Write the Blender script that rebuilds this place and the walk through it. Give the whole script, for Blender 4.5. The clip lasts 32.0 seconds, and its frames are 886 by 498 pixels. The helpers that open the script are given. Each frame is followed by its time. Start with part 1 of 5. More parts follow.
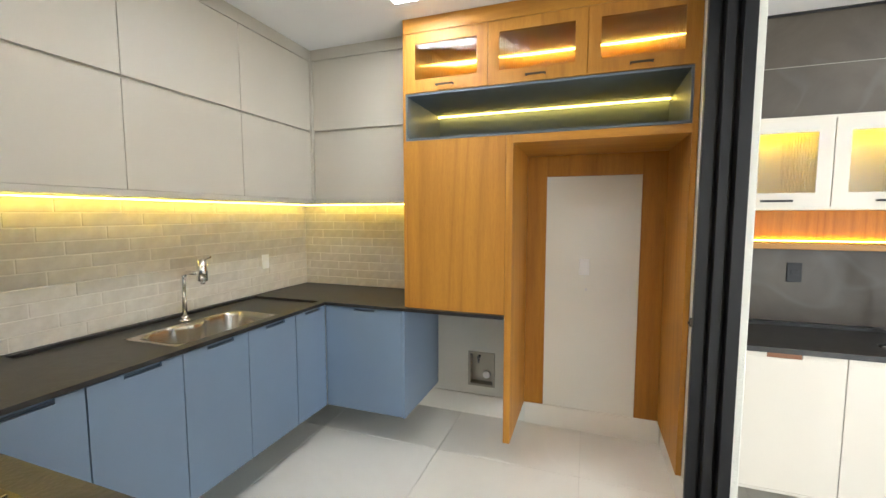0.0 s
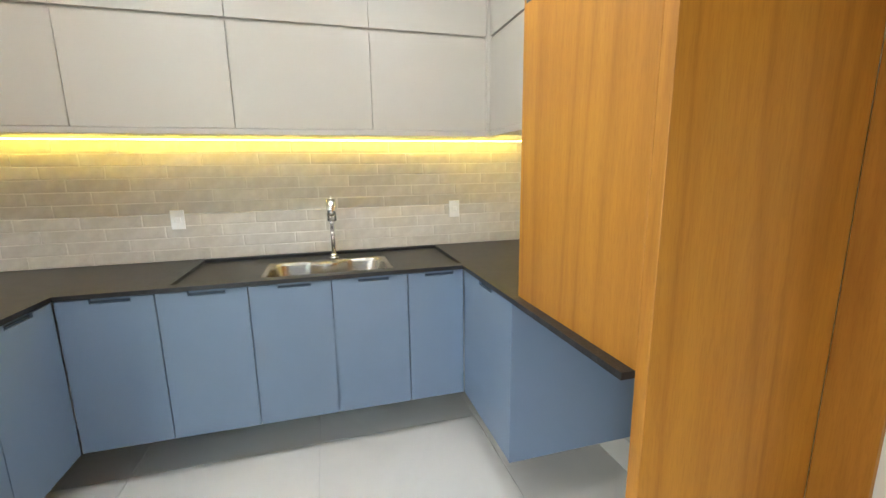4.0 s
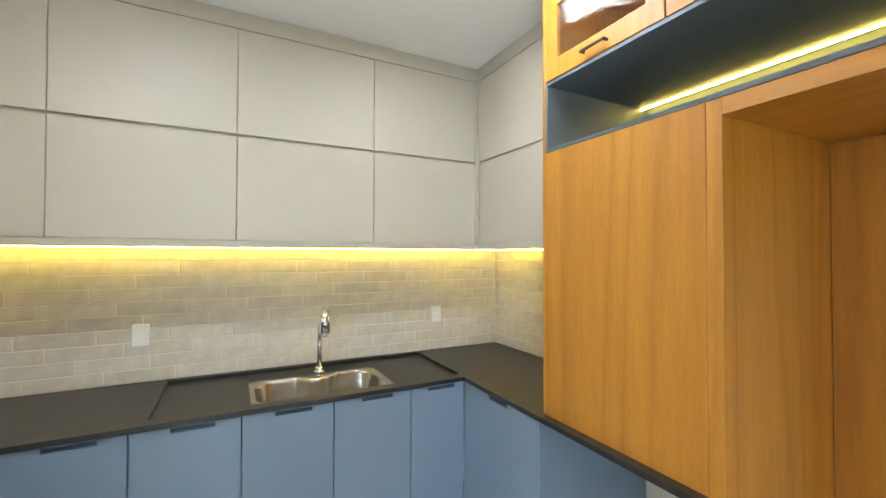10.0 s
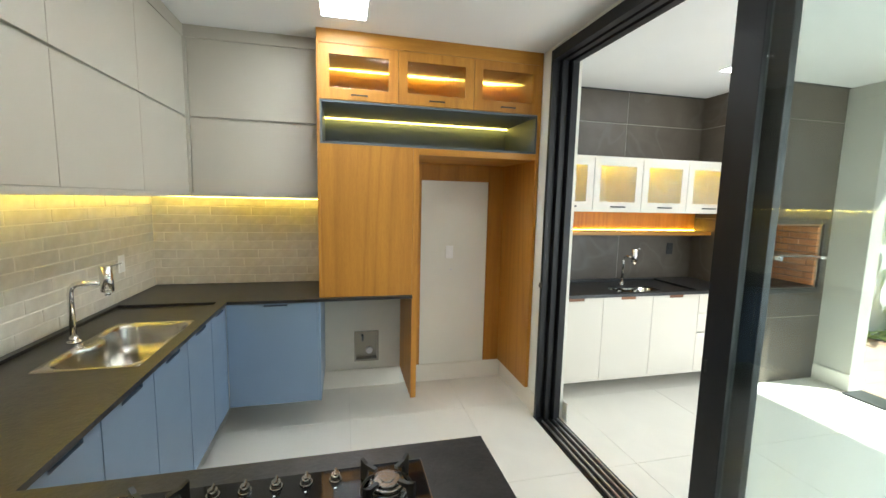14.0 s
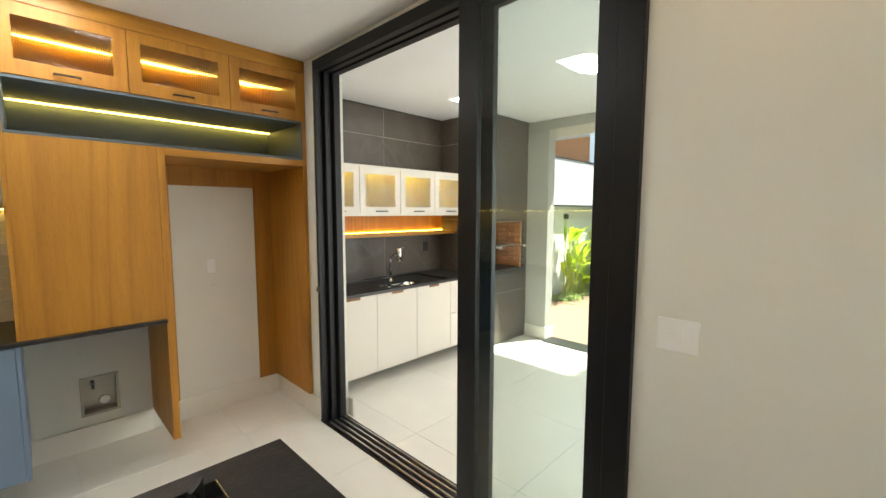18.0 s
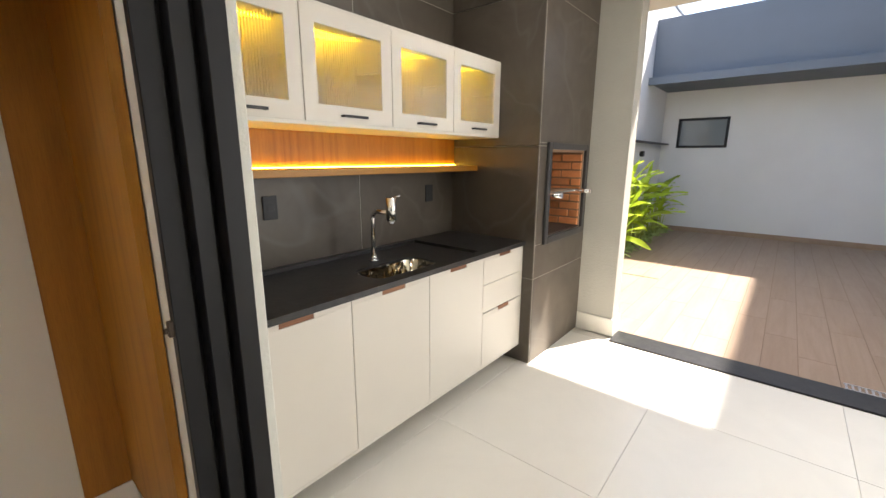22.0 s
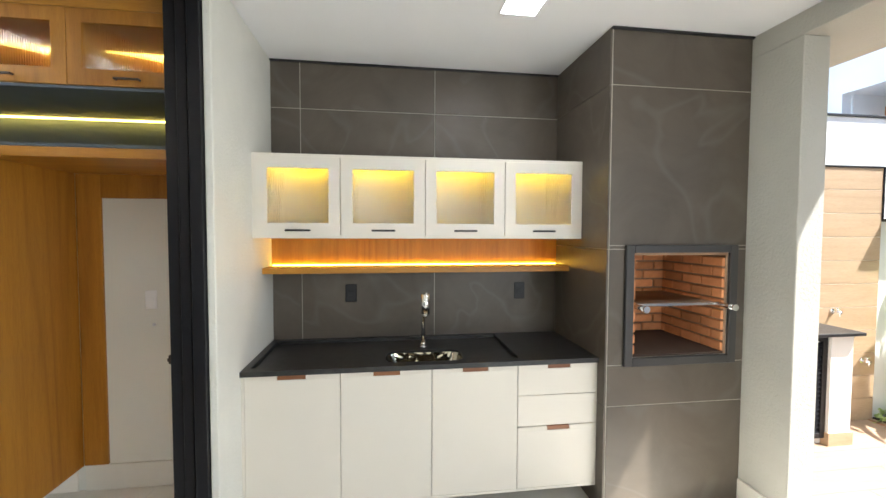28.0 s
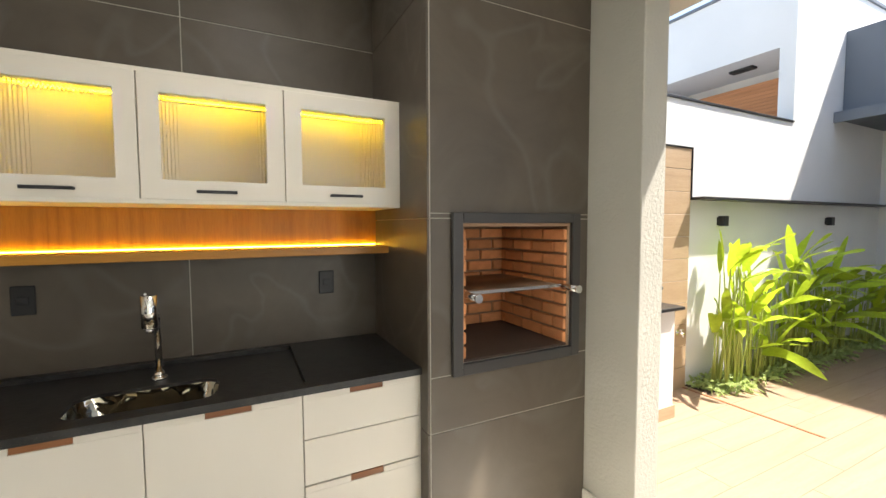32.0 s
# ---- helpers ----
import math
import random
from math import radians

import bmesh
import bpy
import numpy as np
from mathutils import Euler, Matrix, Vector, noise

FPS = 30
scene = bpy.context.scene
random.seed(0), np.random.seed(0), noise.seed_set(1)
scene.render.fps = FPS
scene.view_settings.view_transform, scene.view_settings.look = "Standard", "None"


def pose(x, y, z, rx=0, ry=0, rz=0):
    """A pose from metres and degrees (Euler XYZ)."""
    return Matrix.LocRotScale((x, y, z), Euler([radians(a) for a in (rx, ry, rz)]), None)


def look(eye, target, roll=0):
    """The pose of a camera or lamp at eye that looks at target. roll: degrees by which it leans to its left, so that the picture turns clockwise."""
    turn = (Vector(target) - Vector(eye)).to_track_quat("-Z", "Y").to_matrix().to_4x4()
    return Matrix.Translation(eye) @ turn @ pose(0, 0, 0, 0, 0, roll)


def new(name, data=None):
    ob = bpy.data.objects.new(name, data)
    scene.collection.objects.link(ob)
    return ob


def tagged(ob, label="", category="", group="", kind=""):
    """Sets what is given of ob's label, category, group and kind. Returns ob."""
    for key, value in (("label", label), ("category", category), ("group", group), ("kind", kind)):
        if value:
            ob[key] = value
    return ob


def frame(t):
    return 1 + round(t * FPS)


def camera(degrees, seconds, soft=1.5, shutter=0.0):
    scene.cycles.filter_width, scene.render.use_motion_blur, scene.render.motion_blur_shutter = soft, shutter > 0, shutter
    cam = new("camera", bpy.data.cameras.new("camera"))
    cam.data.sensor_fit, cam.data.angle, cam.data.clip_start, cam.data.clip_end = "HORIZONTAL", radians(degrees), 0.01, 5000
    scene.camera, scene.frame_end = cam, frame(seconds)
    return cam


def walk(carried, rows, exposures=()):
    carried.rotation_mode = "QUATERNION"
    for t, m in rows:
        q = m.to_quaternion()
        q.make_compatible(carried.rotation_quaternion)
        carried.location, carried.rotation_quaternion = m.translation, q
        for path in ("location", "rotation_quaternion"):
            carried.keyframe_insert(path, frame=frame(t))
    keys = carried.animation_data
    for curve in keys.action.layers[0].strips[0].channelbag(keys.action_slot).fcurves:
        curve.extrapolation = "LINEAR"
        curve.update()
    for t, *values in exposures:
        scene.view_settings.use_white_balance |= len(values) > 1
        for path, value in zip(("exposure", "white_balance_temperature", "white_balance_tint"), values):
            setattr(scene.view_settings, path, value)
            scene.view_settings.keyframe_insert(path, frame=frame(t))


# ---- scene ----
cam = camera(94.4, 32.0)

EXPOSURES = [(0, 2.5, 6300, 9), (2, 2.72, 6050, 11), (4.5, 2.72, 6200, 9), (7, 2.75, 6600, 11), (9, 2.6, 6350, 8), (12, 2.65, 5900, 4), (14, 2.35, 6100, 3), (16.5, 2.25, 6500, 5), (18, 2.1, 6800, 7), (20, 2.05, 6300, 9), (21.3, 2.05, 6800, 14), (22.5, 1.7, 6800, 13), (24, 1.7, 7300, 15), (25, 1.87, 7600, 17), (27.5, 1.95, 6200, 9), (29.5, 1.75, 6600, 9), (31, 1.5, 6800, 9), (32, 1.55, 6900, 10)]
PATH = [
    (0, (-2.359, -1.689, 1.552), (-0.479, -1.026, 1.386), 0.0),
    (0.5, (-2.125, -1.669, 1.508), (-0.279, -0.931, 1.294), -0.2),
    (1, (-1.872, -1.696, 1.508), (-0.092, -0.827, 1.236), -0.4),
    (1.5, (-1.648, -1.709, 1.494), (0.047, -0.697, 1.176), -0.6),
    (2, (-1.393, -1.716, 1.512), (0.173, -0.521, 1.165), -0.9),
    (2.5, (-1.114, -1.758, 1.508), (0.265, -0.357, 1.139), -1.0),
    (3, (-0.924, -1.779, 1.499), (0.228, -0.187, 1.126), -1.1),
    (3.5, (-0.775, -1.834, 1.453), (0.083, -0.062, 1.098), -1.4),
    (4, (-0.677, -2.01, 1.448), (-0.15, -0.117, 1.073), -0.8),
    (4.5, (-0.687, -2.214, 1.446), (-0.438, -0.266, 1.068), -0.6),
    (6.5, (-0.792, -2.871, 1.481), (-0.819, -0.871, 1.428), 0.2),
    (7, (-0.946, -2.892, 1.502), (-0.879, -0.894, 1.541), 0.3),
    (7.5, (-1.06, -2.834, 1.538), (-0.865, -0.846, 1.632), 0.4),
    (8, (-1.153, -2.667, 1.545), (-0.806, -0.702, 1.666), 0.3),
    (8.5, (-1.187, -2.517, 1.539), (-0.681, -0.586, 1.652), 0.2),
    (9, (-1.299, -2.348, 1.524), (-0.641, -0.462, 1.615), 0.0),
    (9.5, (-1.231, -2.097, 1.522), (-0.458, -0.253, 1.584), 0.1),
    (10, (-1.1, -1.886, 1.595), (-0.187, -0.107, 1.627), 0.1),
    (10.5, (-1.182, -1.686, 1.615), (-0.063, -0.028, 1.597), 0.2),
    (11, (-1.408, -1.54, 1.617), (-0.066, -0.06, 1.533), 0.1),
    (11.5, (-1.66, -1.489, 1.58), (-0.09, -0.259, 1.435), 0.3),
    (12, (-1.959, -1.399, 1.584), (-0.193, -0.481, 1.383), 0.6),
    (12.5, (-2.264, -1.282, 1.63), (-0.362, -0.707, 1.401), 0.8),
    (13, (-2.565, -1.161, 1.641), (-0.593, -0.931, 1.4), 0.9),
    (13.5, (-2.768, -1.014, 1.65), (-0.786, -1.129, 1.413), 1.1),
    (14, (-2.883, -0.748, 1.647), (-0.954, -1.221, 1.412), 1.3),
    (14.5, (-2.94, -0.476, 1.607), (-1.119, -1.273, 1.386), 1.4),
    (16.5, (-2.834, 0.086, 1.635), (-1.492, -1.382, 1.427), 0.4),
    (17, (-2.837, -0.042, 1.637), (-1.512, -1.525, 1.426), 0.4),
    (17.5, (-2.919, -0.346, 1.645), (-1.572, -1.81, 1.443), 0.1),
    (18, (-2.955, -0.654, 1.627), (-1.559, -2.074, 1.443), 0.1),
    (18.5, (-2.888, -1.016, 1.605), (-1.416, -2.359, 1.432), -0.1),
    (19, (-2.781, -1.317, 1.566), (-1.248, -2.589, 1.388), 0.2),
    (19.5, (-2.525, -1.453, 1.544), (-0.961, -2.679, 1.319), 0.6),
    (20, (-2.217, -1.483, 1.522), (-0.667, -2.709, 1.22), 0.9),
    (20.5, (-1.909, -1.578, 1.458), (-0.403, -2.844, 1.097), 0.8),
    (21, (-1.667, -1.692, 1.448), (-0.238, -3.03, 1.039), 0.6),
    (21.5, (-1.434, -1.741, 1.485), (-0.118, -3.183, 1.051), 0.6),
    (22, (-1.246, -1.874, 1.445), (0.0, -3.377, 1.012), 0.2),
    (22.5, (-1.077, -2.078, 1.353), (0.148, -3.6, 0.923), -0.0),
    (23, (-0.938, -2.25, 1.302), (0.361, -3.717, 0.904), -0.4),
    (23.5, (-0.847, -2.363, 1.385), (0.565, -3.736, 1.036), -0.6),
    (24, (-0.887, -2.405, 1.504), (0.674, -3.619, 1.202), -0.6),
    (24.5, (-0.964, -2.45, 1.565), (0.74, -3.462, 1.296), -0.8),
    (25, (-1.108, -2.629, 1.541), (0.738, -3.372, 1.351), -0.7),
    (25.5, (-1.195, -2.805, 1.551), (0.711, -3.394, 1.409), -0.3),
    (27.5, (-1.951, -3.029, 1.611), (0.024, -3.343, 1.576), 0.2),
    (28, (-2.129, -3.128, 1.617), (-0.15, -3.403, 1.535), 0.2),
    (28.5, (-2.218, -3.178, 1.571), (-0.241, -3.444, 1.437), 0.2),
    (29, (-2.239, -3.206, 1.529), (-0.268, -3.492, 1.351), 0.3),
    (29.5, (-2.256, -3.192, 1.481), (-0.3, -3.566, 1.295), 0.6),
    (30, (-2.251, -3.213, 1.457), (-0.32, -3.701, 1.279), 0.7),
    (30.5, (-2.16, -3.245, 1.458), (-0.265, -3.864, 1.298), 0.7),
    (31, (-1.929, -3.291, 1.472), (-0.08, -4.041, 1.336), 0.6),
    (31.5, (-1.703, -3.439, 1.489), (0.105, -4.284, 1.356), 0.3),
    (32, (-1.493, -3.671, 1.495), (0.294, -4.561, 1.381), -0.2),
]
walk(cam, [(t, look(e, g, r)) for t, e, g, r in PATH], EXPOSURES)

# ---- world, sun and large lights ----
SUN_DIR = Vector((0.28, 0.555, -1.0)).normalized()
world = bpy.data.worlds.new("sky")
scene.world = world
world.use_nodes = True
wn = world.node_tree.nodes
sky = wn.new("ShaderNodeTexSky")
sky.sky_type = "NISHITA"
sky.sun_disc = False
sky.sun_elevation = math.asin(-SUN_DIR.z)
sky.sun_rotation = math.atan2(-SUN_DIR.x, -SUN_DIR.y)
world.node_tree.links.new(sky.outputs[0], wn["Background"].inputs[0])
wn["Background"].inputs[1].default_value = 0.15
sun_data = bpy.data.lights.new("sun", "SUN")
sun_data.energy, sun_data.angle, sun_data.color = 5.0, radians(1.2), (1.0, 0.96, 0.9)
sun = new("sun", sun_data)
sun.matrix_world = look((0, 0, 20), Vector((0, 0, 20)) + SUN_DIR)


def sky_fill(name, at, towards, wide, high, watts):
    """Adds an area lamp that stands in for sky light at an opening."""
    d = bpy.data.lights.new(name, "AREA")
    d.shape, d.size, d.size_y, d.energy, d.color = "RECTANGLE", wide, high, watts, (0.93, 0.97, 1.0)
    new(name, d).matrix_world = look(at, towards)


# added fill lamp, out of view at the west end, brightens both rooms
sky_fill("garden_fill_light", (-3.45, -5.24, 1.35), (-3.45, 0.0, 1.35), 1.7, 2.3, 22)


# ---- materials ----
def material(name, base, rough=0.5, metal=0.0, spec=0.5, coat=0.0):
    m = bpy.data.materials.new(name)
    m.use_nodes = True
    b = m.node_tree.nodes["Principled BSDF"]
    b.inputs["Base Color"].default_value = (*base, 1)
    b.inputs["Roughness"].default_value = rough
    b.inputs["Metallic"].default_value = metal
    b.inputs["Specular IOR Level"].default_value = spec
    b.inputs["Coat Weight"].default_value = coat
    return m, m.node_tree.nodes, m.node_tree.links, b


def coords(n, l, scale=(1, 1, 1), kind="Object"):
    c = n.new("ShaderNodeTexCoord")
    p = n.new("ShaderNodeMapping")
    p.inputs["Scale"].default_value = scale
    l.new(c.outputs[kind], p.inputs["Vector"])
    return p.outputs[0]


def noise_of(n, l, vec, scale, detail=4, rough=0.55, warp=0.0):
    t = n.new("ShaderNodeTexNoise")
    t.inputs["Scale"].default_value, t.inputs["Detail"].default_value = scale, detail
    t.inputs["Roughness"].default_value, t.inputs["Distortion"].default_value = rough, warp
    l.new(vec, t.inputs["Vector"])
    return t.outputs["Fac"]


def ramp(n, l, fac, stops):
    r = n.new("ShaderNodeValToRGB")
    r.color_ramp.elements.remove(r.color_ramp.elements[1])
    for k, (p, c) in enumerate(stops):
        e = r.color_ramp.elements[0] if k == 0 else r.color_ramp.elements.new(p)
        e.position, e.color = p, (*c, 1)
    l.new(fac, r.inputs["Fac"])
    return r.outputs["Color"]


def blend(n, l, a, b, fac, kind="MIX"):
    x = n.new("ShaderNodeMix")
    x.data_type, x.blend_type = "RGBA", kind
    for value, slot in ((fac, 0), (a, 6), (b, 7)):
        if isinstance(value, (int, float)):
            x.inputs[slot].default_value = value
        elif isinstance(value, tuple):
            x.inputs[slot].default_value = (*value, 1)
        else:
            l.new(value, x.inputs[slot])
    return x.outputs[2]


def bump(n, l, b, height, strength, distance=0.002):
    k = n.new("ShaderNodeBump")
    k.inputs["Strength"].default_value, k.inputs["Distance"].default_value = strength, distance
    l.new(height, k.inputs["Height"])
    l.new(k.outputs[0], b.inputs["Normal"])


def scaled(c, f):
    return tuple(min(1.0, v * f) for v in c)


def paint(name, base, rough=0.5, mottling=0.06, grain=0.08, coat=0.0, spec=0.5):
    """A painted or lacquered surface with faint unevenness."""
    m, n, l, b = material(name, base, rough, coat=coat, spec=spec)
    v = coords(n, l)
    wide = noise_of(n, l, v, 1.3, 3)
    l.new(ramp(n, l, wide, [(0.3, scaled(base, 1 - mottling)), (0.7, scaled(base, 1 + mottling))]), b.inputs["Base Color"])
    fine = noise_of(n, l, v, 260, 3)
    bump(n, l, b, fine, grain, 0.0006)
    rr = n.new("ShaderNodeMapRange")
    rr.inputs[3].default_value, rr.inputs[4].default_value = rough - 0.05, rough + 0.06
    l.new(noise_of(n, l, v, 6, 4), rr.inputs[0])
    l.new(rr.outputs[0], b.inputs["Roughness"])
    return m


def wood(name, light, dark, axis="z", rough=0.42, spread=1.0, coat=0.0, rings=0.55):
    """Veneer with long grain along one axis."""
    m, n, l, b = material(name, light, rough, coat=coat)
    stretch = {"z": (1, 1, 0.07), "y": (1, 0.07, 1), "x": (0.07, 1, 1)}[axis]
    v = coords(n, l, stretch)
    info = n.new("ShaderNodeObjectInfo")
    mv = n.new("ShaderNodeVectorMath")
    mv.operation = "ADD"
    sh = n.new("ShaderNodeCombineXYZ")
    ml = n.new("ShaderNodeMath")
    ml.operation = "MULTIPLY"
    ml.inputs[1].default_value = 7.0 * spread
    l.new(info.outputs["Random"], ml.inputs[0])
    l.new(ml.outputs[0], sh.inputs[0])
    l.new(ml.outputs[0], sh.inputs[1])
    l.new(v, mv.inputs[0])
    l.new(sh.outputs[0], mv.inputs[1])
    v = mv.outputs[0]
    broad = noise_of(n, l, v, 4.0, 3, 0.5, 0.9)
    fine = noise_of(n, l, v, 45, 5, 0.6)
    pores = noise_of(n, l, v, 320, 2, 0.5)
    c1 = ramp(n, l, broad, [(0.28, dark), (0.5, tuple((a + c) / 2 for a, c in zip(light, dark))), (0.72, light)])
    c2 = ramp(n, l, fine, [(0.3, scaled(dark, 0.8)), (0.7, scaled(light, 1.08))])
    c = blend(n, l, c1, c2, 0.3)
    ring = noise_of(n, l, v, 1.5, 1.5, 0.4, 0.35)
    many = n.new("ShaderNodeMath")
    many.operation, many.inputs[1].default_value = "MULTIPLY", 30.0
    l.new(ring, many.inputs[0])
    back = n.new("ShaderNodeMath")
    back.operation, back.inputs[1].default_value = "PINGPONG", 1.0
    l.new(many.outputs[0], back.inputs[0])
    c = blend(n, l, c, ramp(n, l, back.outputs[0], [(0.0, (0.74, 0.64, 0.54)), (0.3, (0.95, 0.93, 0.9)), (1.0, (1.05, 1.05, 1.05))]), rings, "MULTIPLY")
    c = blend(n, l, c, ramp(n, l, pores, [(0.38, (0.78, 0.72, 0.66)), (0.5, (1, 1, 1))]), 0.35, "MULTIPLY")
    l.new(c, b.inputs["Base Color"])
    bump(n, l, b, fine, 0.12, 0.0012)
    return m


def granite(name):
    m, n, l, b = material(name, (0.02, 0.02, 0.021), 0.37)
    v = coords(n, l)
    fleck = noise_of(n, l, v, 420, 2)
    cloud = noise_of(n, l, v, 18, 4)
    c = ramp(n, l, cloud, [(0.35, (0.013, 0.013, 0.014)), (0.7, (0.03, 0.029, 0.028))])
    c = blend(n, l, c, (0.16, 0.15, 0.13), ramp(n, l, fleck, [(0.66, (0, 0, 0)), (0.74, (0.6, 0.6, 0.6))]))
    l.new(c, b.inputs["Base Color"])
    bump(n, l, b, noise_of(n, l, v, 75, 4), 0.55, 0.0022)
    return m


def veined(name, base, vein, rough, amount=0.4, cloudy=0.2):
    """Large-format stoneware with faint veins; every tile is shifted."""
    m, n, l, b = material(name, base, rough)
    v = coords(n, l)
    info = n.new("ShaderNodeObjectInfo")
    mv = n.new("ShaderNodeVectorMath")
    mv.operation = "ADD"
    sc = n.new("ShaderNodeVectorMath")
    sc.operation = "SCALE"
    sc.inputs[0].default_value = (13, 7, 5)
    l.new(info.outputs["Random"], sc.inputs["Scale"])
    l.new(v, mv.inputs[0])
    l.new(sc.outputs[0], mv.inputs[1])
    v = mv.outputs[0]
    cloud = noise_of(n, l, v, 2.2, 6, 0.6, 1.2)
    c = ramp(n, l, cloud, [(0.3, scaled(base, 1 - cloudy)), (0.7, scaled(base, 1 + cloudy))])
    line = noise_of(n, l, v, 1.3, 2.2, 0.45, 1.1)
    c = blend(n, l, c, vein, ramp(n, l, line, [(0.47, (0, 0, 0)), (0.5, (amount,) * 3), (0.53, (0, 0, 0))]))
    l.new(c, b.inputs["Base Color"])
    rr = n.new("ShaderNodeMapRange")
    rr.inputs[3].default_value, rr.inputs[4].default_value = rough - 0.06, rough + 0.1
    l.new(noise_of(n, l, v, 9, 4), rr.inputs[0])
    l.new(rr.outputs[0], b.inputs["Roughness"])
    bump(n, l, b, noise_of(n, l, v, 240, 2), 0.05, 0.0006)
    return m


def varied(name, base, rough, spread, relief=0.2, grain=60):
    """Bricks and small tiles: tone changes from piece to piece."""
    m, n, l, b = material(name, base, rough)
    v = coords(n, l)
    info = n.new("ShaderNodeObjectInfo")
    isl = n.new("ShaderNodeNewGeometry")
    add = n.new("ShaderNodeMath")
    l.new(info.outputs["Random"], add.inputs[0])
    l.new(isl.outputs["Random Per Island"], add.inputs[1])
    fr = n.new("ShaderNodeMath")
    fr.operation = "FRACT"
    l.new(add.outputs[0], fr.inputs[0])
    tone = ramp(n, l, fr.outputs[0], [(0.0, scaled(base, 1 - spread)), (1.0, scaled(base, 1 + spread))])
    mott = noise_of(n, l, v, 22, 4)
    c = blend(n, l, tone, ramp(n, l, mott, [(0.3, (0.82, 0.8, 0.78)), (0.7, (1.0, 1.0, 1.0))]), 0.8, "MULTIPLY")
    l.new(c, b.inputs["Base Color"])
    bump(n, l, b, noise_of(n, l, v, grain, 4), relief, 0.003)
    return m


def stucco(name, base):
    m, n, l, b = material(name, base, 0.85)
    v = coords(n, l)
    l.new(ramp(n, l, noise_of(n, l, v, 2.5, 4), [(0.3, scaled(base, 0.95)), (0.7, scaled(base, 1.04))]), b.inputs["Base Color"])
    bump(n, l, b, noise_of(n, l, v, 55, 4, 0.6), 0.7, 0.006)
    return m


def glow(name, colour, strength):
    m = bpy.data.materials.new(name)
    m.use_nodes = True
    b = m.node_tree.nodes["Principled BSDF"]
    b.inputs["Base Color"].default_value = (0.8, 0.8, 0.8, 1)
    b.inputs["Emission Color"].default_value = (*colour, 1)
    b.inputs["Emission Strength"].default_value = strength
    return m


def clear_glass(name, tint=(0.93, 0.96, 0.95)):
    m = bpy.data.materials.new(name)
    m.use_nodes = True
    n, l = m.node_tree.nodes, m.node_tree.links
    n.remove(n["Principled BSDF"])
    tr, gl, fr, mx, pw, mr = (n.new("ShaderNode" + k) for k in ("BsdfTransparent", "BsdfGlossy", "LayerWeight", "MixShader", "Math", "MapRange"))
    tr.inputs[0].default_value = (*tint, 1)
    gl.inputs["Roughness"].default_value = 0.01
    pw.operation = "POWER"
    pw.inputs[1].default_value = 5.0
    l.new(fr.outputs["Facing"], pw.inputs[0])
    l.new(pw.outputs[0], mr.inputs[0])
    mr.inputs[3].default_value, mr.inputs[4].default_value = 0.045, 1.0
    l.new(mr.outputs[0], mx.inputs[0])
    l.new(tr.outputs[0], mx.inputs[1])
    l.new(gl.outputs[0], mx.inputs[2])
    l.new(mx.outputs[0], n["Material Output"].inputs[0])
    return m


def reeded(name):
    m, n, l, b = material(name, (0.95, 0.95, 0.93), 0.03)
    b.inputs["Transmission Weight"].default_value = 1.0
    b.inputs["IOR"].default_value = 1.35
    return m


def pressed(name, base, rough, depth):
    """Mirror steel pressed into soft folds."""
    m, n, l, b = material(name, base, rough, 1.0)
    bump(n, l, b, noise_of(n, l, coords(n, l), 11, 1.5, 0.4, 0.8), 1.0, depth)
    return m


def metal(name, base, rough, brushed=0.0):
    m, n, l, b = material(name, base, rough, 1.0)
    if brushed:
        v = coords(n, l, (1, 40, 1))
        bump(n, l, b, noise_of(n, l, v, 30, 3), brushed, 0.0005)
    return m


def leafy(name, base):
    m, n, l, b = material(name, base, 0.42)
    v = coords(n, l)
    info = n.new("ShaderNodeObjectInfo")
    tone = ramp(n, l, info.outputs["Random"], [(0, scaled(base, 0.6)), (1, scaled(base, 1.45))])
    c = blend(n, l, tone, ramp(n, l, noise_of(n, l, v, 30, 3), [(0.3, (0.7, 0.75, 0.6)), (0.7, (1, 1, 1))]), 0.7, "MULTIPLY")
    l.new(c, b.inputs["Base Color"])
    ts = n.new("ShaderNodeBsdfTranslucent")
    l.new(c, ts.inputs[0])
    mx = n.new("ShaderNodeMixShader")
    mx.inputs[0].default_value = 0.35
    l.new(b.outputs[0], mx.inputs[1])
    l.new(ts.outputs[0], mx.inputs[2])
    l.new(mx.outputs[0], n["Material Output"].inputs[0])
    return m


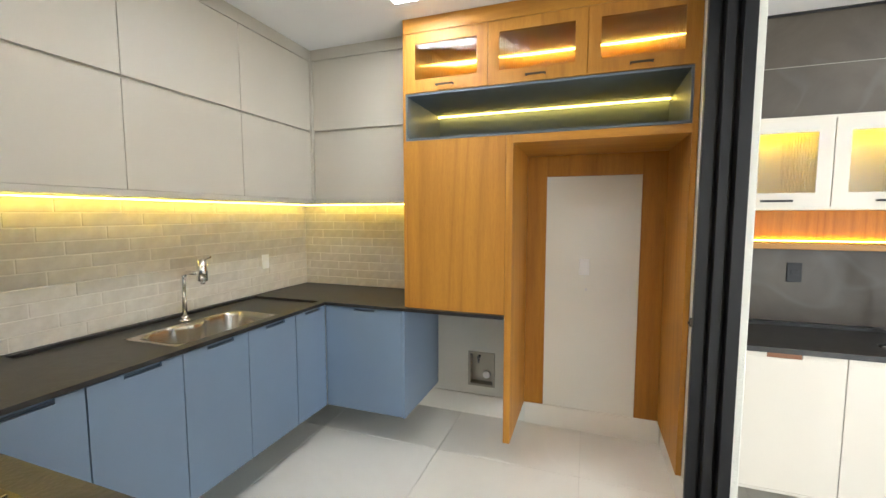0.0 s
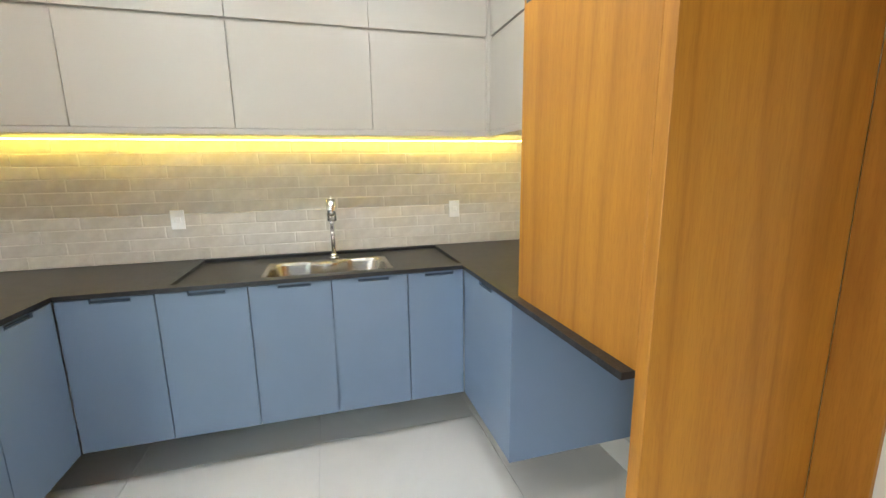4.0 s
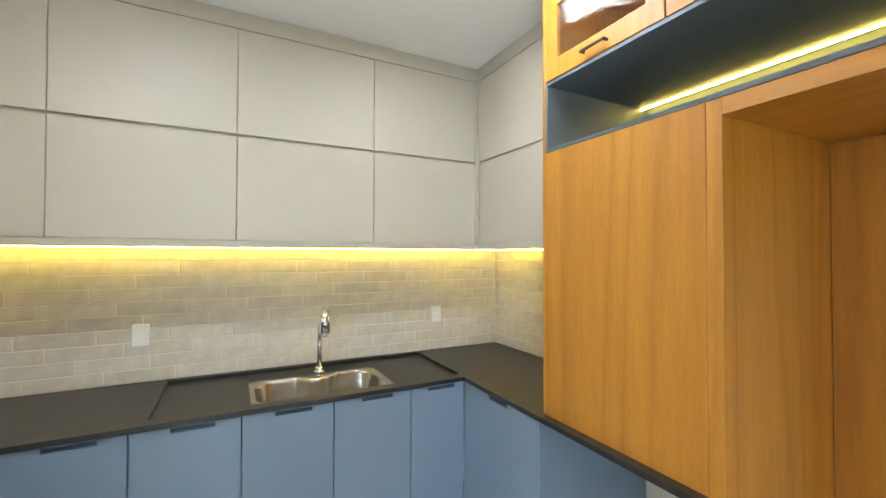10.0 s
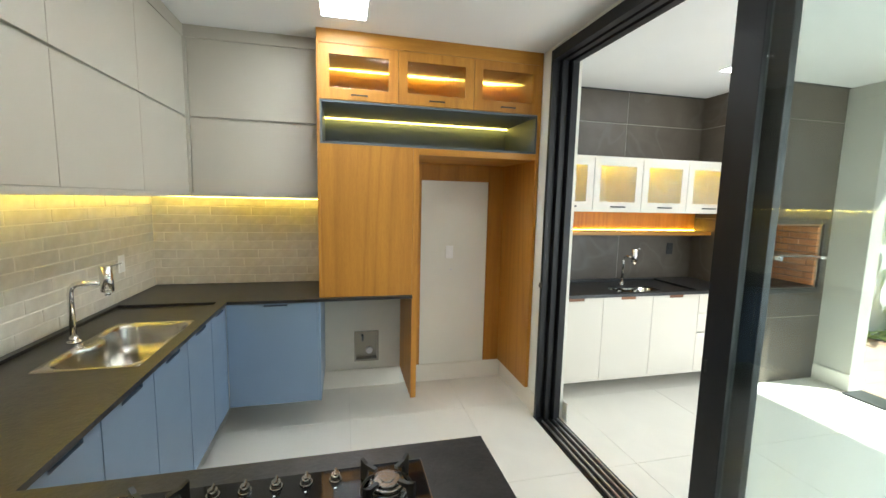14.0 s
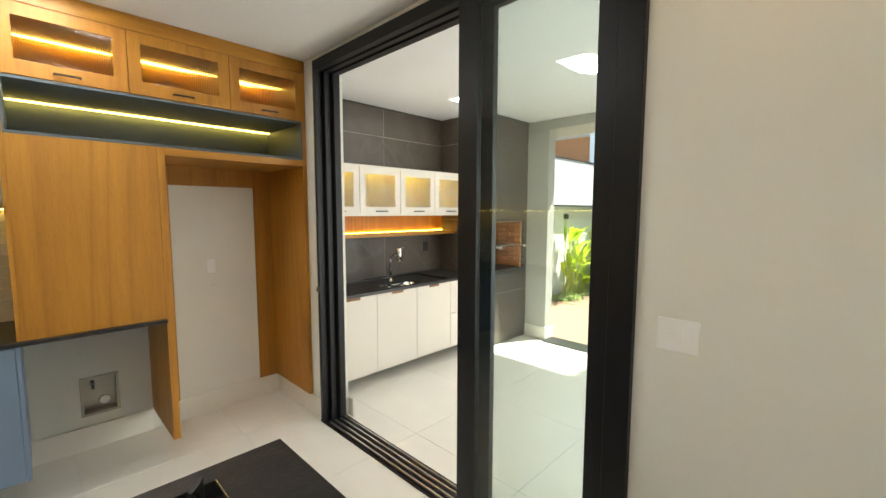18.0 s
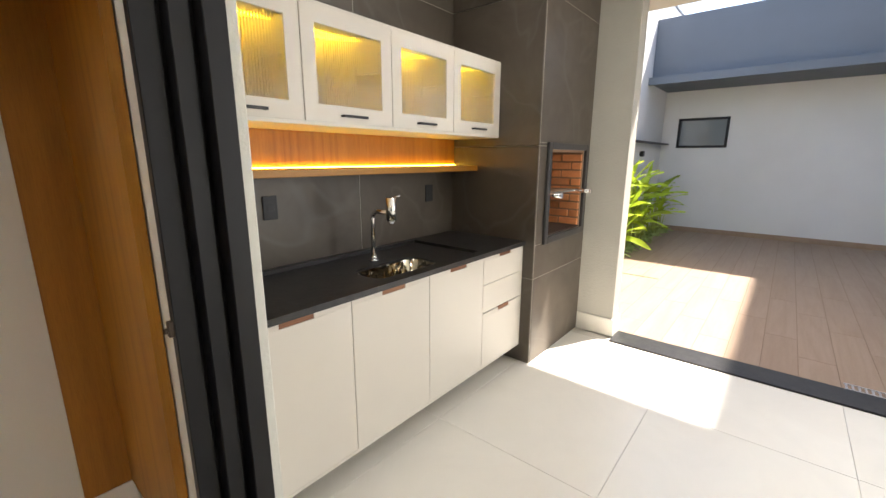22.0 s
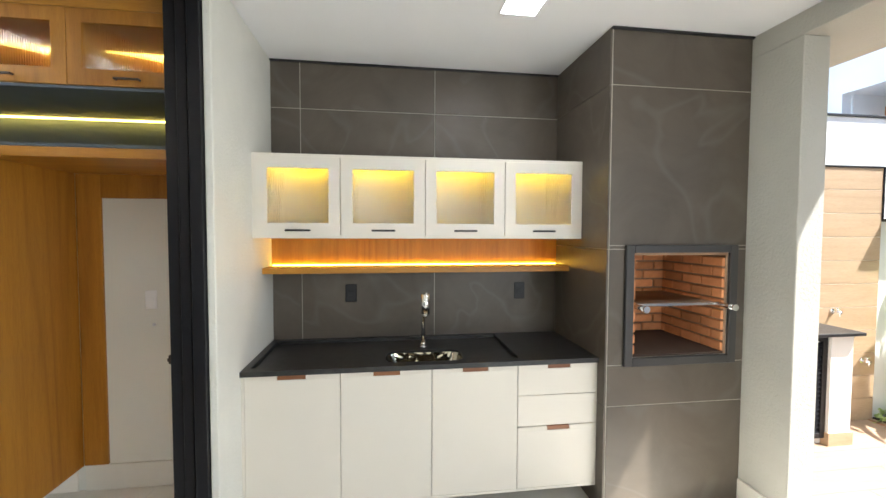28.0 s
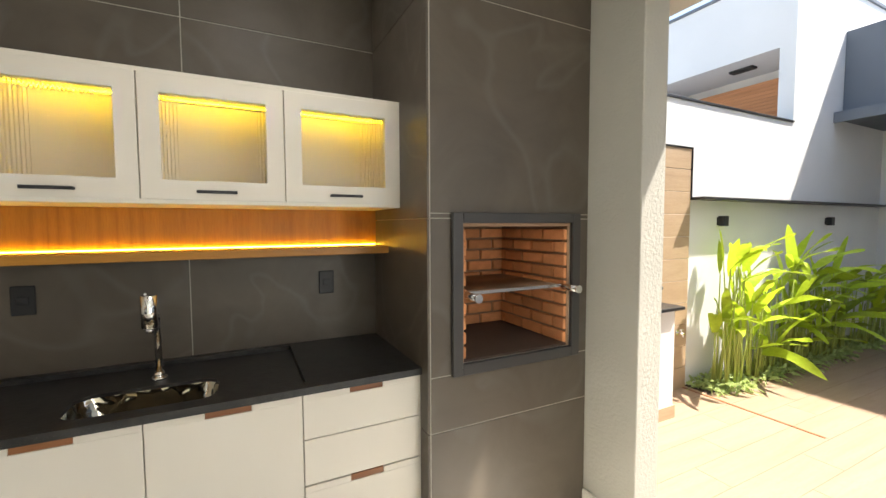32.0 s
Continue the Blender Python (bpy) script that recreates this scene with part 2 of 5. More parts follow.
M = {
    "wall": paint("cream_wall_paint", (0.79, 0.78, 0.71), 0.75, 0.03, 0.25),
    "white_wall": paint("white_wall_paint", (0.8, 0.79, 0.76), 0.75, 0.03, 0.25),
    "ceiling": paint("white_ceiling_paint", (0.88, 0.88, 0.88), 0.8, 0.02, 0.1),
    "beige": paint("beige_lacquer", (0.485, 0.447, 0.375), 0.45, 0.03),
    "blue": paint("blue_grey_lacquer", (0.185, 0.25, 0.345), 0.38, 0.04),
    # cabinet blue darkened in colour to paint the shade inside the notches
    "blue_shaded_grip": paint("shade_darkened_blue_rail", (0.045, 0.07, 0.11), 0.45, 0.04),
    "blue_dark": paint("dark_blue_grey_board", (0.09, 0.11, 0.13), 0.5, 0.05),
    "cream": paint("cream_lacquer", (0.7, 0.65, 0.57), 0.42, 0.03),
    "wood": wood("honey_oak_veneer", (0.51, 0.235, 0.027), (0.372, 0.15, 0.014), "z", 0.5, rings=0.62),
    "wood_y": wood("honey_oak_board", (0.5, 0.235, 0.027), (0.385, 0.157, 0.015), "y"),
    "wood_dark": wood("copper_oak_edge", (0.32, 0.13, 0.05), (0.18, 0.065, 0.025), "y"),
    "granite": granite("brushed_black_granite"),
    "brick_tile": varied("cream_brick_tile", (0.69, 0.645, 0.565), 0.42, 0.06, 0.3, 35),
    "grout": paint("pale_grout", (0.76, 0.72, 0.64), 0.9, 0.05, 0.4),
    "floor": veined("cream_porcelain", (0.81, 0.775, 0.695), (0.77, 0.735, 0.65), 0.3, 0.1, 0.03),
    "floor_grout": paint("cream_grout", (0.68, 0.645, 0.57), 0.9),
    "slate": veined("dark_brown_stoneware", (0.092, 0.074, 0.056), (0.15, 0.135, 0.115), 0.42, 0.3, 0.2),
    "slate_grout": paint("pale_joint", (0.4, 0.37, 0.32), 0.9),
    "black": paint("black_aluminium", (0.009, 0.009, 0.011), 0.4, 0.1, spec=0.3),
    "black_matte": paint("black_plastic", (0.015, 0.015, 0.017), 0.5, 0.1),
    "bronze": metal("dark_bronze_metal", (0.09, 0.07, 0.055), 0.4),
    "steel": metal("brushed_steel", (0.62, 0.6, 0.57), 0.26, 0.15),
    "chrome": metal("polished_chrome", (0.85, 0.85, 0.85), 0.11),
    "dull_steel": metal("dull_grey_steel", (0.4, 0.38, 0.33), 0.4),
    "deep_steel": metal("satin_steel_bowl", (0.46, 0.44, 0.4), 0.26, 0.12),
    "pressed_steel": pressed("mirror_steel_bowl", (0.55, 0.5, 0.4), 0.06, 0.009),
    "patio_grout": paint("sandy_joint", (0.25, 0.165, 0.11), 0.9),
    "polished": metal("polished_steel", (0.75, 0.73, 0.7), 0.07),
    "alu": metal("aluminium_rail", (0.7, 0.7, 0.72), 0.3),
    "white_plastic": paint("white_plastic", (0.9, 0.9, 0.89), 0.35, 0.02, 0.02),
    "glass": clear_glass("door_glass"),
    "reeded": reeded("reeded_glass"),
    "hob_glass": material("black_hob_glass", (0.006, 0.006, 0.007), 0.04)[0],
    # opaque grey base colour paints in what the garden window reflects
    "reflection_grey": material("reflection_grey_glass", (0.2, 0.23, 0.25), 0.05)[0],
    "iron": material("cast_iron", (0.012, 0.012, 0.012), 0.45)[0],
    "fire_brick": varied("orange_fire_brick", (0.72, 0.31, 0.13), 0.85, 0.2, 0.6, 70),
    "hearth": paint("dark_brown_hearth", (0.075, 0.048, 0.034), 0.9, 0.3, 0.6),
    "mortar": paint("sooty_mortar", (0.34, 0.21, 0.13), 0.95, 0.2, 0.6),
    "led_soft": glow("soft_yellow_led", (1.0, 0.72, 0.13), 5.6),
    "led_cabinet": glow("cabinet_led_line", (1.0, 0.66, 0.012), 10.0),
    "led_tape": glow("thin_yellow_led", (1.0, 0.7, 0.1), 9.0),
    "led_amber": glow("amber_led", (1.0, 0.62, 0.05), 8.5),
    "led_white": glow("soft_white_led", (1.0, 0.78, 0.55), 9.0),
    "panel_light": glow("ceiling_panel_light", (0.97, 0.99, 1.0), 11.5),
    "patio": wood("wood_look_porcelain", (0.37, 0.262, 0.182), (0.33, 0.225, 0.15), "y", 0.5, 2.0, rings=0.2),
    "wall_plank": wood("wood_look_wall_tile", (0.47, 0.345, 0.225), (0.41, 0.29, 0.18), "y", 0.5, 2.0, rings=0.2),
    "slat": wood("varnished_louvre_wood", (0.58, 0.26, 0.11), (0.44, 0.18, 0.07), "x", 0.5),
    "gunmetal": paint("dark_steel_frame", (0.045, 0.043, 0.042), 0.4, 0.06),
    "garden_white": paint("white_outdoor_render", (0.72, 0.72, 0.71), 0.8, 0.03, 0.5),
    "stucco": stucco("cream_stucco", (0.5, 0.485, 0.43)),
    "plaster": stucco("rough_cream_plaster", (0.76, 0.745, 0.67)),
    "grill": metal("sooty_grill_wire", (0.34, 0.24, 0.17), 0.45),
    "burner_steel": metal("dark_burner_steel", (0.3, 0.29, 0.27), 0.2),
    "dark_grey": paint("dark_grey_render", (0.13, 0.15, 0.18), 0.7, 0.05, 0.4),
    "soil": paint("garden_soil", (0.06, 0.04, 0.027), 0.95, 0.3, 1.0),
    "leaf": leafy("broad_green_leaf", (0.47, 0.6, 0.045)),
    "bush": leafy("far_bush_leaf", (0.15, 0.21, 0.09)),
    "stalk": paint("green_stalk", (0.36, 0.42, 0.1), 0.5, 0.2),
    "tuft": leafy("striped_grass_leaf", (0.55, 0.66, 0.26)),
    "ground": paint("pale_ground", (0.35, 0.33, 0.3), 0.9, 0.15, 0.5),
}


# ---- building helpers ----
def add_box(bm, x0, x1, y0, y1, z0, z1, bevel=0.0):
    t = bmesh.new()
    bmesh.ops.create_cube(t, size=1)
    lo, hi = Vector((min(x0, x1), min(y0, y1), min(z0, z1))), Vector((max(x0, x1), max(y0, y1), max(z0, z1)))
    for v in t.verts:
        v.co = Vector((lo[k] if v.co[k] < 0 else hi[k] for k in range(3)))
    if bevel:
        bmesh.ops.bevel(t, geom=t.edges[:], offset=min(bevel, 0.45 * min(hi - lo)), segments=1, affect="EDGES")
    me = bpy.data.meshes.new("t")
    t.to_mesh(me)
    t.free()
    bm.from_mesh(me)
    bpy.data.meshes.remove(me)
    return bm


def boxes(*specs, bevel=0.002):
    bm = bmesh.new()
    for s in specs:
        add_box(bm, *s, bevel=bevel)
    return bm


def add_cyl(bm, a, b, r, r2=None, seg=20):
    a, b = Vector(a), Vector(b)
    d = b - a
    m = Matrix.Translation((a + b) / 2) @ d.to_track_quat("Z", "Y").to_matrix().to_4x4()
    g = bmesh.ops.create_cone(bm, cap_ends=True, segments=seg, radius1=r, radius2=r if r2 is None else r2, depth=d.length, matrix=m)
    for v in g["verts"]:
        for f in v.link_faces:
            f.smooth = len(f.verts) == 4
    return bm


def cyls(*specs, seg=20):
    bm = bmesh.new()
    for s in specs:
        add_cyl(bm, *s, seg=seg)
    return bm


def add_tube(bm, pts, r, seg=14):
    pts = [Vector(p) for p in pts]
    rings = []
    for k, p in enumerate(pts):
        d = (pts[min(k + 1, len(pts) - 1)] - pts[max(k - 1, 0)]).normalized()
        side = d.cross(Vector((0.31, 0.17, 0.93)) if abs(d.z) < 0.9 else Vector((0, 1, 0))).normalized()
        up = side.cross(d)
        rad = r[k] if isinstance(r, (list, tuple)) else r
        rings.append([bm.verts.new(p + rad * (math.cos(a) * side + math.sin(a) * up)) for a in (2 * math.pi * i / seg for i in range(seg))])
    for q, w in zip(rings, rings[1:]):
        for i in range(seg):
            f = bm.faces.new((q[i], q[(i + 1) % seg], w[(i + 1) % seg], w[i]))
            f.smooth = True
    bm.faces.new(rings[0][::-1])
    bm.faces.new(rings[-1])
    return bm


def add_loft(bm, loops, close_last=True, smooth=True):
    rings = [[bm.verts.new(p) for p in lp] for lp in loops]
    n = len(rings[0])
    for q, w in zip(rings, rings[1:]):
        for i in range(n):
            f = bm.faces.new((q[i], q[(i + 1) % n], w[(i + 1) % n], w[i]))
            f.smooth = smooth
    if close_last:
        bm.faces.new(rings[-1])
    return bm


def rounded(cx, cy, hx, hy, r, z, seg=6):
    out = []
    for sx, sy, a0 in ((1, 1, 0), (-1, 1, 90), (-1, -1, 180), (1, -1, 270)):
        for k in range(seg + 1):
            a = radians(a0 + 90 * k / seg)
            out.append((cx + sx * (hx - r) + r * math.cos(a), cy + sy * (hy - r) + r * math.sin(a), z))
    return out


# Each space is laid out in its own measure and set into the world by a scale and a shift.
WORLD = (1.0, Vector((0, 0, 0)))
KITCHEN = (0.8486, Vector((-0.003, 0.003, 0.167)))
BARBECUE = (0.9753, Vector((0.2897, 0.2433, -0.0114)))
GARDEN = (0.9753, Vector((0.4597, 0.2433, -0.0114)))
SPACE = [WORLD]


def enter(space):
    SPACE[0] = space


def placed(p):
    return Vector(p) * SPACE[0][0] + SPACE[0][1]


def obj(name, bm, mat):
    bmesh.ops.transform(bm, matrix=Matrix.Translation(SPACE[0][1]) @ Matrix.Scale(SPACE[0][0], 4), verts=bm.verts[:])
    bmesh.ops.recalc_face_normals(bm, faces=bm.faces[:])
    me = bpy.data.meshes.new(name)
    bm.to_mesh(me)
    bm.free()
    me.materials.append(M[mat])
    return new(name, me)


def part(name, bm, mat, parent, label=""):
    """One mesh under a thing or under a part; its points are in world metres."""
    ob = obj(name, bm, mat)
    ob.parent = parent
    if parent.type == "EMPTY":
        ob.matrix_parent_inverse = Matrix.Translation(parent.location).inverted()
    return tagged(ob, label)


def thing(name, at, label, category, group="", kind=""):
    ob = new(name)
    ob.empty_display_size = 0.1
    ob.location = placed(at)
    return tagged(ob, label, category, group, kind)


def solid(name, bm, mat, label, category="", kind="structure", group=""):
    return tagged(obj(name, bm, mat), label, category, group, kind)


def piece(name, me, at, parent, rot=None):
    ob = new(name, me)
    ob.parent = parent
    ob.location = placed(at)
    if rot:
        ob.rotation_euler = rot
    return ob


MESHES = {}


def piece_mesh(name, size, mat, bevel):
    size = [s * SPACE[0][0] for s in size]
    key = (name, tuple(round(s, 3) for s in size), mat)
    if key not in MESHES:
        bm = bmesh.new()
        add_box(bm, *(w for s in size for w in (-s / 2, s / 2)), bevel=bevel)
        me = bpy.data.meshes.new(name)
        bm.to_mesh(me)
        bm.free()
        me.materials.append(M[mat])
        MESHES[key] = me
    return MESHES[key]

# ---- large structure ----
CEIL = 2.74
DIN = 3.264
floor = solid("floor", boxes((-4.8, 0.85, -2.2, 1.96, -0.15, -0.008), (-4.2, 0.85, -5.24, -2.2, -0.15, -0.008), bevel=0), "floor_grout", "cream porcelain floor with thin joints", "floor")
wall_sink = solid("wall_north", boxes((-2.99, 0.8, 0.652, 0.79, 0, CEIL), bevel=0), "grout", "kitchen wall behind the sink, clad in cream brick tiles", "wall")
wall_east = solid("wall_east", boxes((0.652, 0.8, -0.845, 0.652, 0, CEIL), (0.652, 0.8, -2.2, -1.04, 0, CEIL), (0.652, 0.8, -1.04, -0.845, 0, 0.235), (0.652, 0.8, -1.04, -0.845, 0.49, CEIL), (0.73, 0.8, -1.04, -0.845, 0.235, 0.49), bevel=0), "wall", "cream painted kitchen wall behind the tall oak unit", "wall")
solid("wall_south", boxes((-0.135, 0.8, -2.345, -2.2, 0, CEIL), (-4.8, -2.425, -2.381, -2.2, 0, DIN), (-2.425, -0.135, -2.345, -2.2, 2.69, CEIL), (-2.425, -0.2, -2.381, -2.345, 2.69, CEIL), bevel=0), "wall", "cream painted wall round the sliding door", "wall")
solid("wall_reveal", boxes((-0.2, 0.8, -2.381, -2.3455, 0, CEIL), bevel=0.004), "plaster", "rough cream plaster reveal beside the sliding door", "wall")
solid("ceiling", boxes((-2.98, 0.8, -2.381, 0.79, CEIL, 2.9), bevel=0), "ceiling", "smooth white kitchen ceiling", "ceiling")
solid("ceiling_dining", boxes((-4.93, -2.98, -2.381, 2.08, DIN, 3.4), bevel=0), "ceiling", "high white ceiling of the dining room", "ceiling")
solid("wall_dining_west", boxes((-4.93, -4.8, -2.381, 2.08, 0, DIN), bevel=0), "white_wall", "plain white dining room wall", "wall")
solid("wall_dining_east", boxes((-2.99, -2.86, 0.79, 1.955, 0, DIN), (-2.98, -2.86, -2.381, 0.79, 2.9, DIN), bevel=0), "white_wall", "plain white dining room wall", "wall")
vx0, vx1, vz0, vz1 = -4.755, -3.815, 0.973, 3.222
solid("wall_dining_north", boxes((-4.8, vx0, 1.955, 2.08, 0, DIN), (vx1, -2.86, 1.955, 2.08, 0, DIN), (vx0, vx1, 1.955, 2.08, 0, vz0), (vx0, vx1, 1.955, 2.08, vz1, DIN), bevel=0), "white_wall", "white dining room wall with a tall window", "wall")
solid("baseboard", boxes((0.637, 0.651, -2.18, -1.28, 0.0, 0.16), (0.637, 0.651, -1.232, 0.64, 0, 0.16), (-0.134, 0.636, -2.199, -2.186, 0, 0.16), (-4.78, -2.45, -2.199, -2.186, 0, 0.15), (-2.95, 0.636, 0.638, 0.651, 0, 0.183), bevel=0.002), "floor", "cream porcelain skirting", "baseboard")
solid("baseboard_dining", boxes((-4.799, -4.785, -2.18, 1.954, 0, 0.15), (-4.784, -3.0, 1.94, 1.954, 0, 0.15), bevel=0.002), "floor", "cream porcelain skirting", "baseboard")

enter(BARBECUE)
GF, G_CEIL = 0.012, 2.82
wall_g = solid("wall_gourmet_east", boxes((0.4425, 0.6, -4.74, -2.69, GF, G_CEIL), bevel=0), "slate_grout", "barbecue room wall clad in dark stoneware tiles", "wall")
column = solid("wall_barbecue", boxes((-0.2885, 0.6, -4.865, -4.7175, GF, G_CEIL), (-0.2885, 0.6, -5.6, -5.48, GF, G_CEIL), (-0.2885, 0.6, -5.48, -4.865, GF, 0.945), (-0.2885, 0.6, -5.48, -4.865, 1.555, G_CEIL), (0.3, 0.6, -5.48, -4.865, 0.945, 1.555), bevel=0), "slate_grout", "barbecue chimney breast clad in dark stoneware", "wall")
solid("wall_pillar", boxes((-0.595, 0.595, -5.76, -5.602, GF, 2.699), bevel=0.004), "stucco", "cream textured pillar at the garden opening", "wall")
solid("lintel", boxes((-4.75, 0.6, -6.2, -5.602, 2.7, 3.15), bevel=0.004), "stucco", "cream lintel and eave over the garden opening", "lintel")
solid("ceiling_gourmet", boxes((-4.75, 0.6, -5.601, -2.69, G_CEIL, 3.15), bevel=0), "ceiling", "smooth white barbecue room ceiling", "ceiling")
solid("wall_gourmet_west", boxes((-4.75, -4.6, -5.75, -2.69, GF, G_CEIL), bevel=0), "wall", "plain cream wall closing the barbecue room", "wall")
# solid black strips paint in the shade of the recess below the ceiling
solid("trim_gap_shade", boxes((0.425, 0.44, -4.72, -2.69, G_CEIL - 0.012, G_CEIL - 0.0005), (-0.305, 0.425, -4.722, -4.71, G_CEIL - 0.012, G_CEIL - 0.0005), (-0.306, -0.291, -5.6, -4.722, G_CEIL - 0.012, G_CEIL - 0.0005), bevel=0), "black_matte", "black strip standing in for the shaded gap under the ceiling", "trim")
solid("sill", boxes((-4.6, -0.612, -5.75, -5.5, -0.05, 0.018), bevel=0.002), "granite", "dark granite threshold at the garden opening", "sill")
solid("baseboard_gourmet", boxes((-0.565, -0.16, -2.706, -2.691, GF, 0.16), (-0.61, -0.596, -5.775, -5.587, GF, 0.165), (-0.596, -0.292, -5.601, -5.587, GF, 0.165), (-0.596, -0.4, -5.775, -5.761, GF, 0.165), bevel=0.002), "floor", "cream porcelain skirting", "baseboard")
enter(WORLD)


def ceiling_light(x, y, z, s=0.3):
    t = thing("ceiling_light", (x, y, z), "square white recessed LED ceiling light, switched on", "ceiling light", "ceiling lights")
    h = s / 2
    part("frame", boxes((x - h - 0.012, x + h + 0.012, y - h - 0.012, y - h, z - 0.006, z - 0.0005), (x - h - 0.012, x + h + 0.012, y + h, y + h + 0.012, z - 0.006, z - 0.0005), (x - h - 0.012, x - h, y - h, y + h, z - 0.006, z - 0.0005), (x + h, x + h + 0.012, y - h, y + h, z - 0.006, z - 0.0005), bevel=0.001), "white_plastic", t)
    part("diffuser", boxes((x - h, x + h, y - h, y + h, z - 0.004, z - 0.0005), bevel=0), "panel_light", t)


for x, y in ((-1.467, -0.761), (-0.3, -0.761)):
    ceiling_light(x, y, CEIL, 0.26)
for x, y in ((-0.14, -3.8), (-1.48, -3.84)):
    ceiling_light(x, y, 2.739, 0.18)
ceiling_light(-4.2, 0.87, DIN, 0.26)

# ---- sliding door ----
door = thing("door_1", (-1.3, -2.25, 0), "black aluminium sliding glass door, half open", "sliding door", kind="structure")
FY0, FY1 = -2.345, -2.172
part("jamb", boxes((-0.136, -0.165, FY1 - 0.05, FY1, 0, 2.7), (-0.136, -0.15, FY1 - 0.062, FY1 - 0.05, 0, 2.7), (-0.136, -0.195, FY1 - 0.105, FY1 - 0.062, 0, 2.7), (-0.136, -0.175, FY1 - 0.12, FY1 - 0.105, 0, 2.7), (-0.136, -0.225, FY0 + 0.002, FY1 - 0.12, 0, 2.7), bevel=0.002), "black", door)
part("jamb", boxes((-2.33, -2.424, FY1 - 0.05, FY1, 0, 2.7), (-2.34, -2.424, FY1 - 0.062, FY1 - 0.05, 0, 2.7), (-2.315, -2.424, FY1 - 0.105, FY1 - 0.062, 0, 2.7), (-2.33, -2.424, FY1 - 0.12, FY1 - 0.105, 0, 2.7), (-2.31, -2.424, FY0, FY1 - 0.12, 0, 2.7), bevel=0.002), "black", door)
part("head", boxes((-2.424, -0.136, FY1 - 0.05, FY1, 2.63, 2.7), (-2.424, -0.136, FY1 - 0.062, FY1 - 0.05, 2.655, 2.7), (-2.424, -0.136, FY1 - 0.105, FY1 - 0.062, 2.625, 2.7), (-2.424, -0.136, FY1 - 0.12, FY1 - 0.105, 2.655, 2.7), (-2.424, -0.136, FY0, FY1 - 0.12, 2.62, 2.7), bevel=0.002), "black", door)
part("track", boxes((-2.424, -0.136, FY0 - 0.012, FY1 + 0.004, -0.007, 0.006), bevel=0.001), "black", door)
for y in (-2.2, -2.2435, -2.2875, -2.3255):
    part("rail", boxes((-2.42, -0.23, y - 0.005, y + 0.005, 0.006, 0.02), bevel=0.001), "alu", door, "bright aluminium rail")
W = 0.12
for x0, y0 in ((-1.558, -2.215), (-1.595, -2.29)):
    x1 = -2.375
    leaf = part("sash", boxes((x0 - W, x0, y0, y0 + 0.035, 0.02, 2.65), (x1, x1 + W, y0, y0 + 0.035, 0.02, 2.65), (x1 + W, x0 - W, y0, y0 + 0.035, 0.02, 0.09), (x1 + W, x0 - W, y0, y0 + 0.035, 2.58, 2.65), bevel=0.002), "black", door)
    part("pane", boxes((x1 + W, x0 - W, y0 + 0.014, y0 + 0.022, 0.09, 2.58), bevel=0), "glass", leaf, "clear glass")
    part("handle", boxes((x0 - 0.03, x0 - 0.018, y0 + 0.035, y0 + 0.04, 0.98, 1.03), bevel=0.003), "black_matte", leaf)
part("latch", boxes((-0.16, -0.143, FY1, FY1 + 0.012, 1.02, 1.06), (-0.155, -0.149, FY1 + 0.012, FY1 + 0.02, 1.03, 1.045), bevel=0.002), "bronze", door, "small dark latch keeper")

# unseen mass of made-up form; its slab edge keeps sun off the west patio
solid("wall_unseen_wing", boxes((-4.7, -2.62, -5.7, -2.42, 3.09, 5.5), (-4.9, -4.7, -11.4, -5.9, -0.12, 5.2), (-4.9, -2.62, -11.4, -5.7, 5.2, 5.5), bevel=0), "white_wall", "unseen white wing with a roof slab, added to shade the patio", "wall")

enter(KITCHEN)
wx0, wx1, wz0, wz1 = -5.6, -4.49, 0.95, 3.6
# ---- dining window ----
win = thing("window_1", (-5.05, 2.36, wz0), "tall black-framed window with eight panes", "window", kind="structure")
fr = part("window_frame", boxes((wx0, wx0 + 0.05, 2.33, 2.4, wz0, wz1), (wx1 - 0.05, wx1, 2.33, 2.4, wz0, wz1), (wx0 + 0.05, wx1 - 0.05, 2.33, 2.4, wz0, wz0 + 0.05), (wx0 + 0.05, wx1 - 0.05, 2.33, 2.4, wz1 - 0.05, wz1), bevel=0.002), "black", win)
part("mullion", boxes((-5.055, -4.99, 2.335, 2.395, wz0 + 0.05, wz1 - 0.05), bevel=0.002), "black", win)
rows_z = [wz0 + 0.03, 1.622, 2.267, 2.916, wz1 - 0.03]
for z in rows_z[1:-1]:
    part("glazing_bar", boxes((wx0 + 0.05, wx1 - 0.05, 2.338, 2.392, z - 0.022, z + 0.022), bevel=0.002), "black", win)
for a, b in zip(rows_z, rows_z[1:]):
    for x0, x1 in ((wx0 + 0.05, -5.055), (-4.99, wx1 - 0.05)):
        part("pane", boxes((x0, x1, 2.362, 2.367, a + 0.02, b - 0.02), bevel=0), "glass", win)

# ---- oak portal over the peninsula ----
portal = thing("portal", (-3.2, 0.75, 0.93), "honey oak portal over the peninsula with an LED line set in it", "portal", kind="structure")
part("post", boxes((-3.52, -2.905, 0.745, 0.774, 0.93, 2.95), bevel=0.002), "wood", portal)
part("beam", boxes((-3.52, -2.872, -2.6, 0.774, 2.95, 3.031), bevel=0.002), "wood_y", portal)
part("led_strip", boxes((-3.34, -3.322, 0.7415, 0.7455, 0.935, 2.95), bevel=0), "led_white", portal, "glowing white LED line")
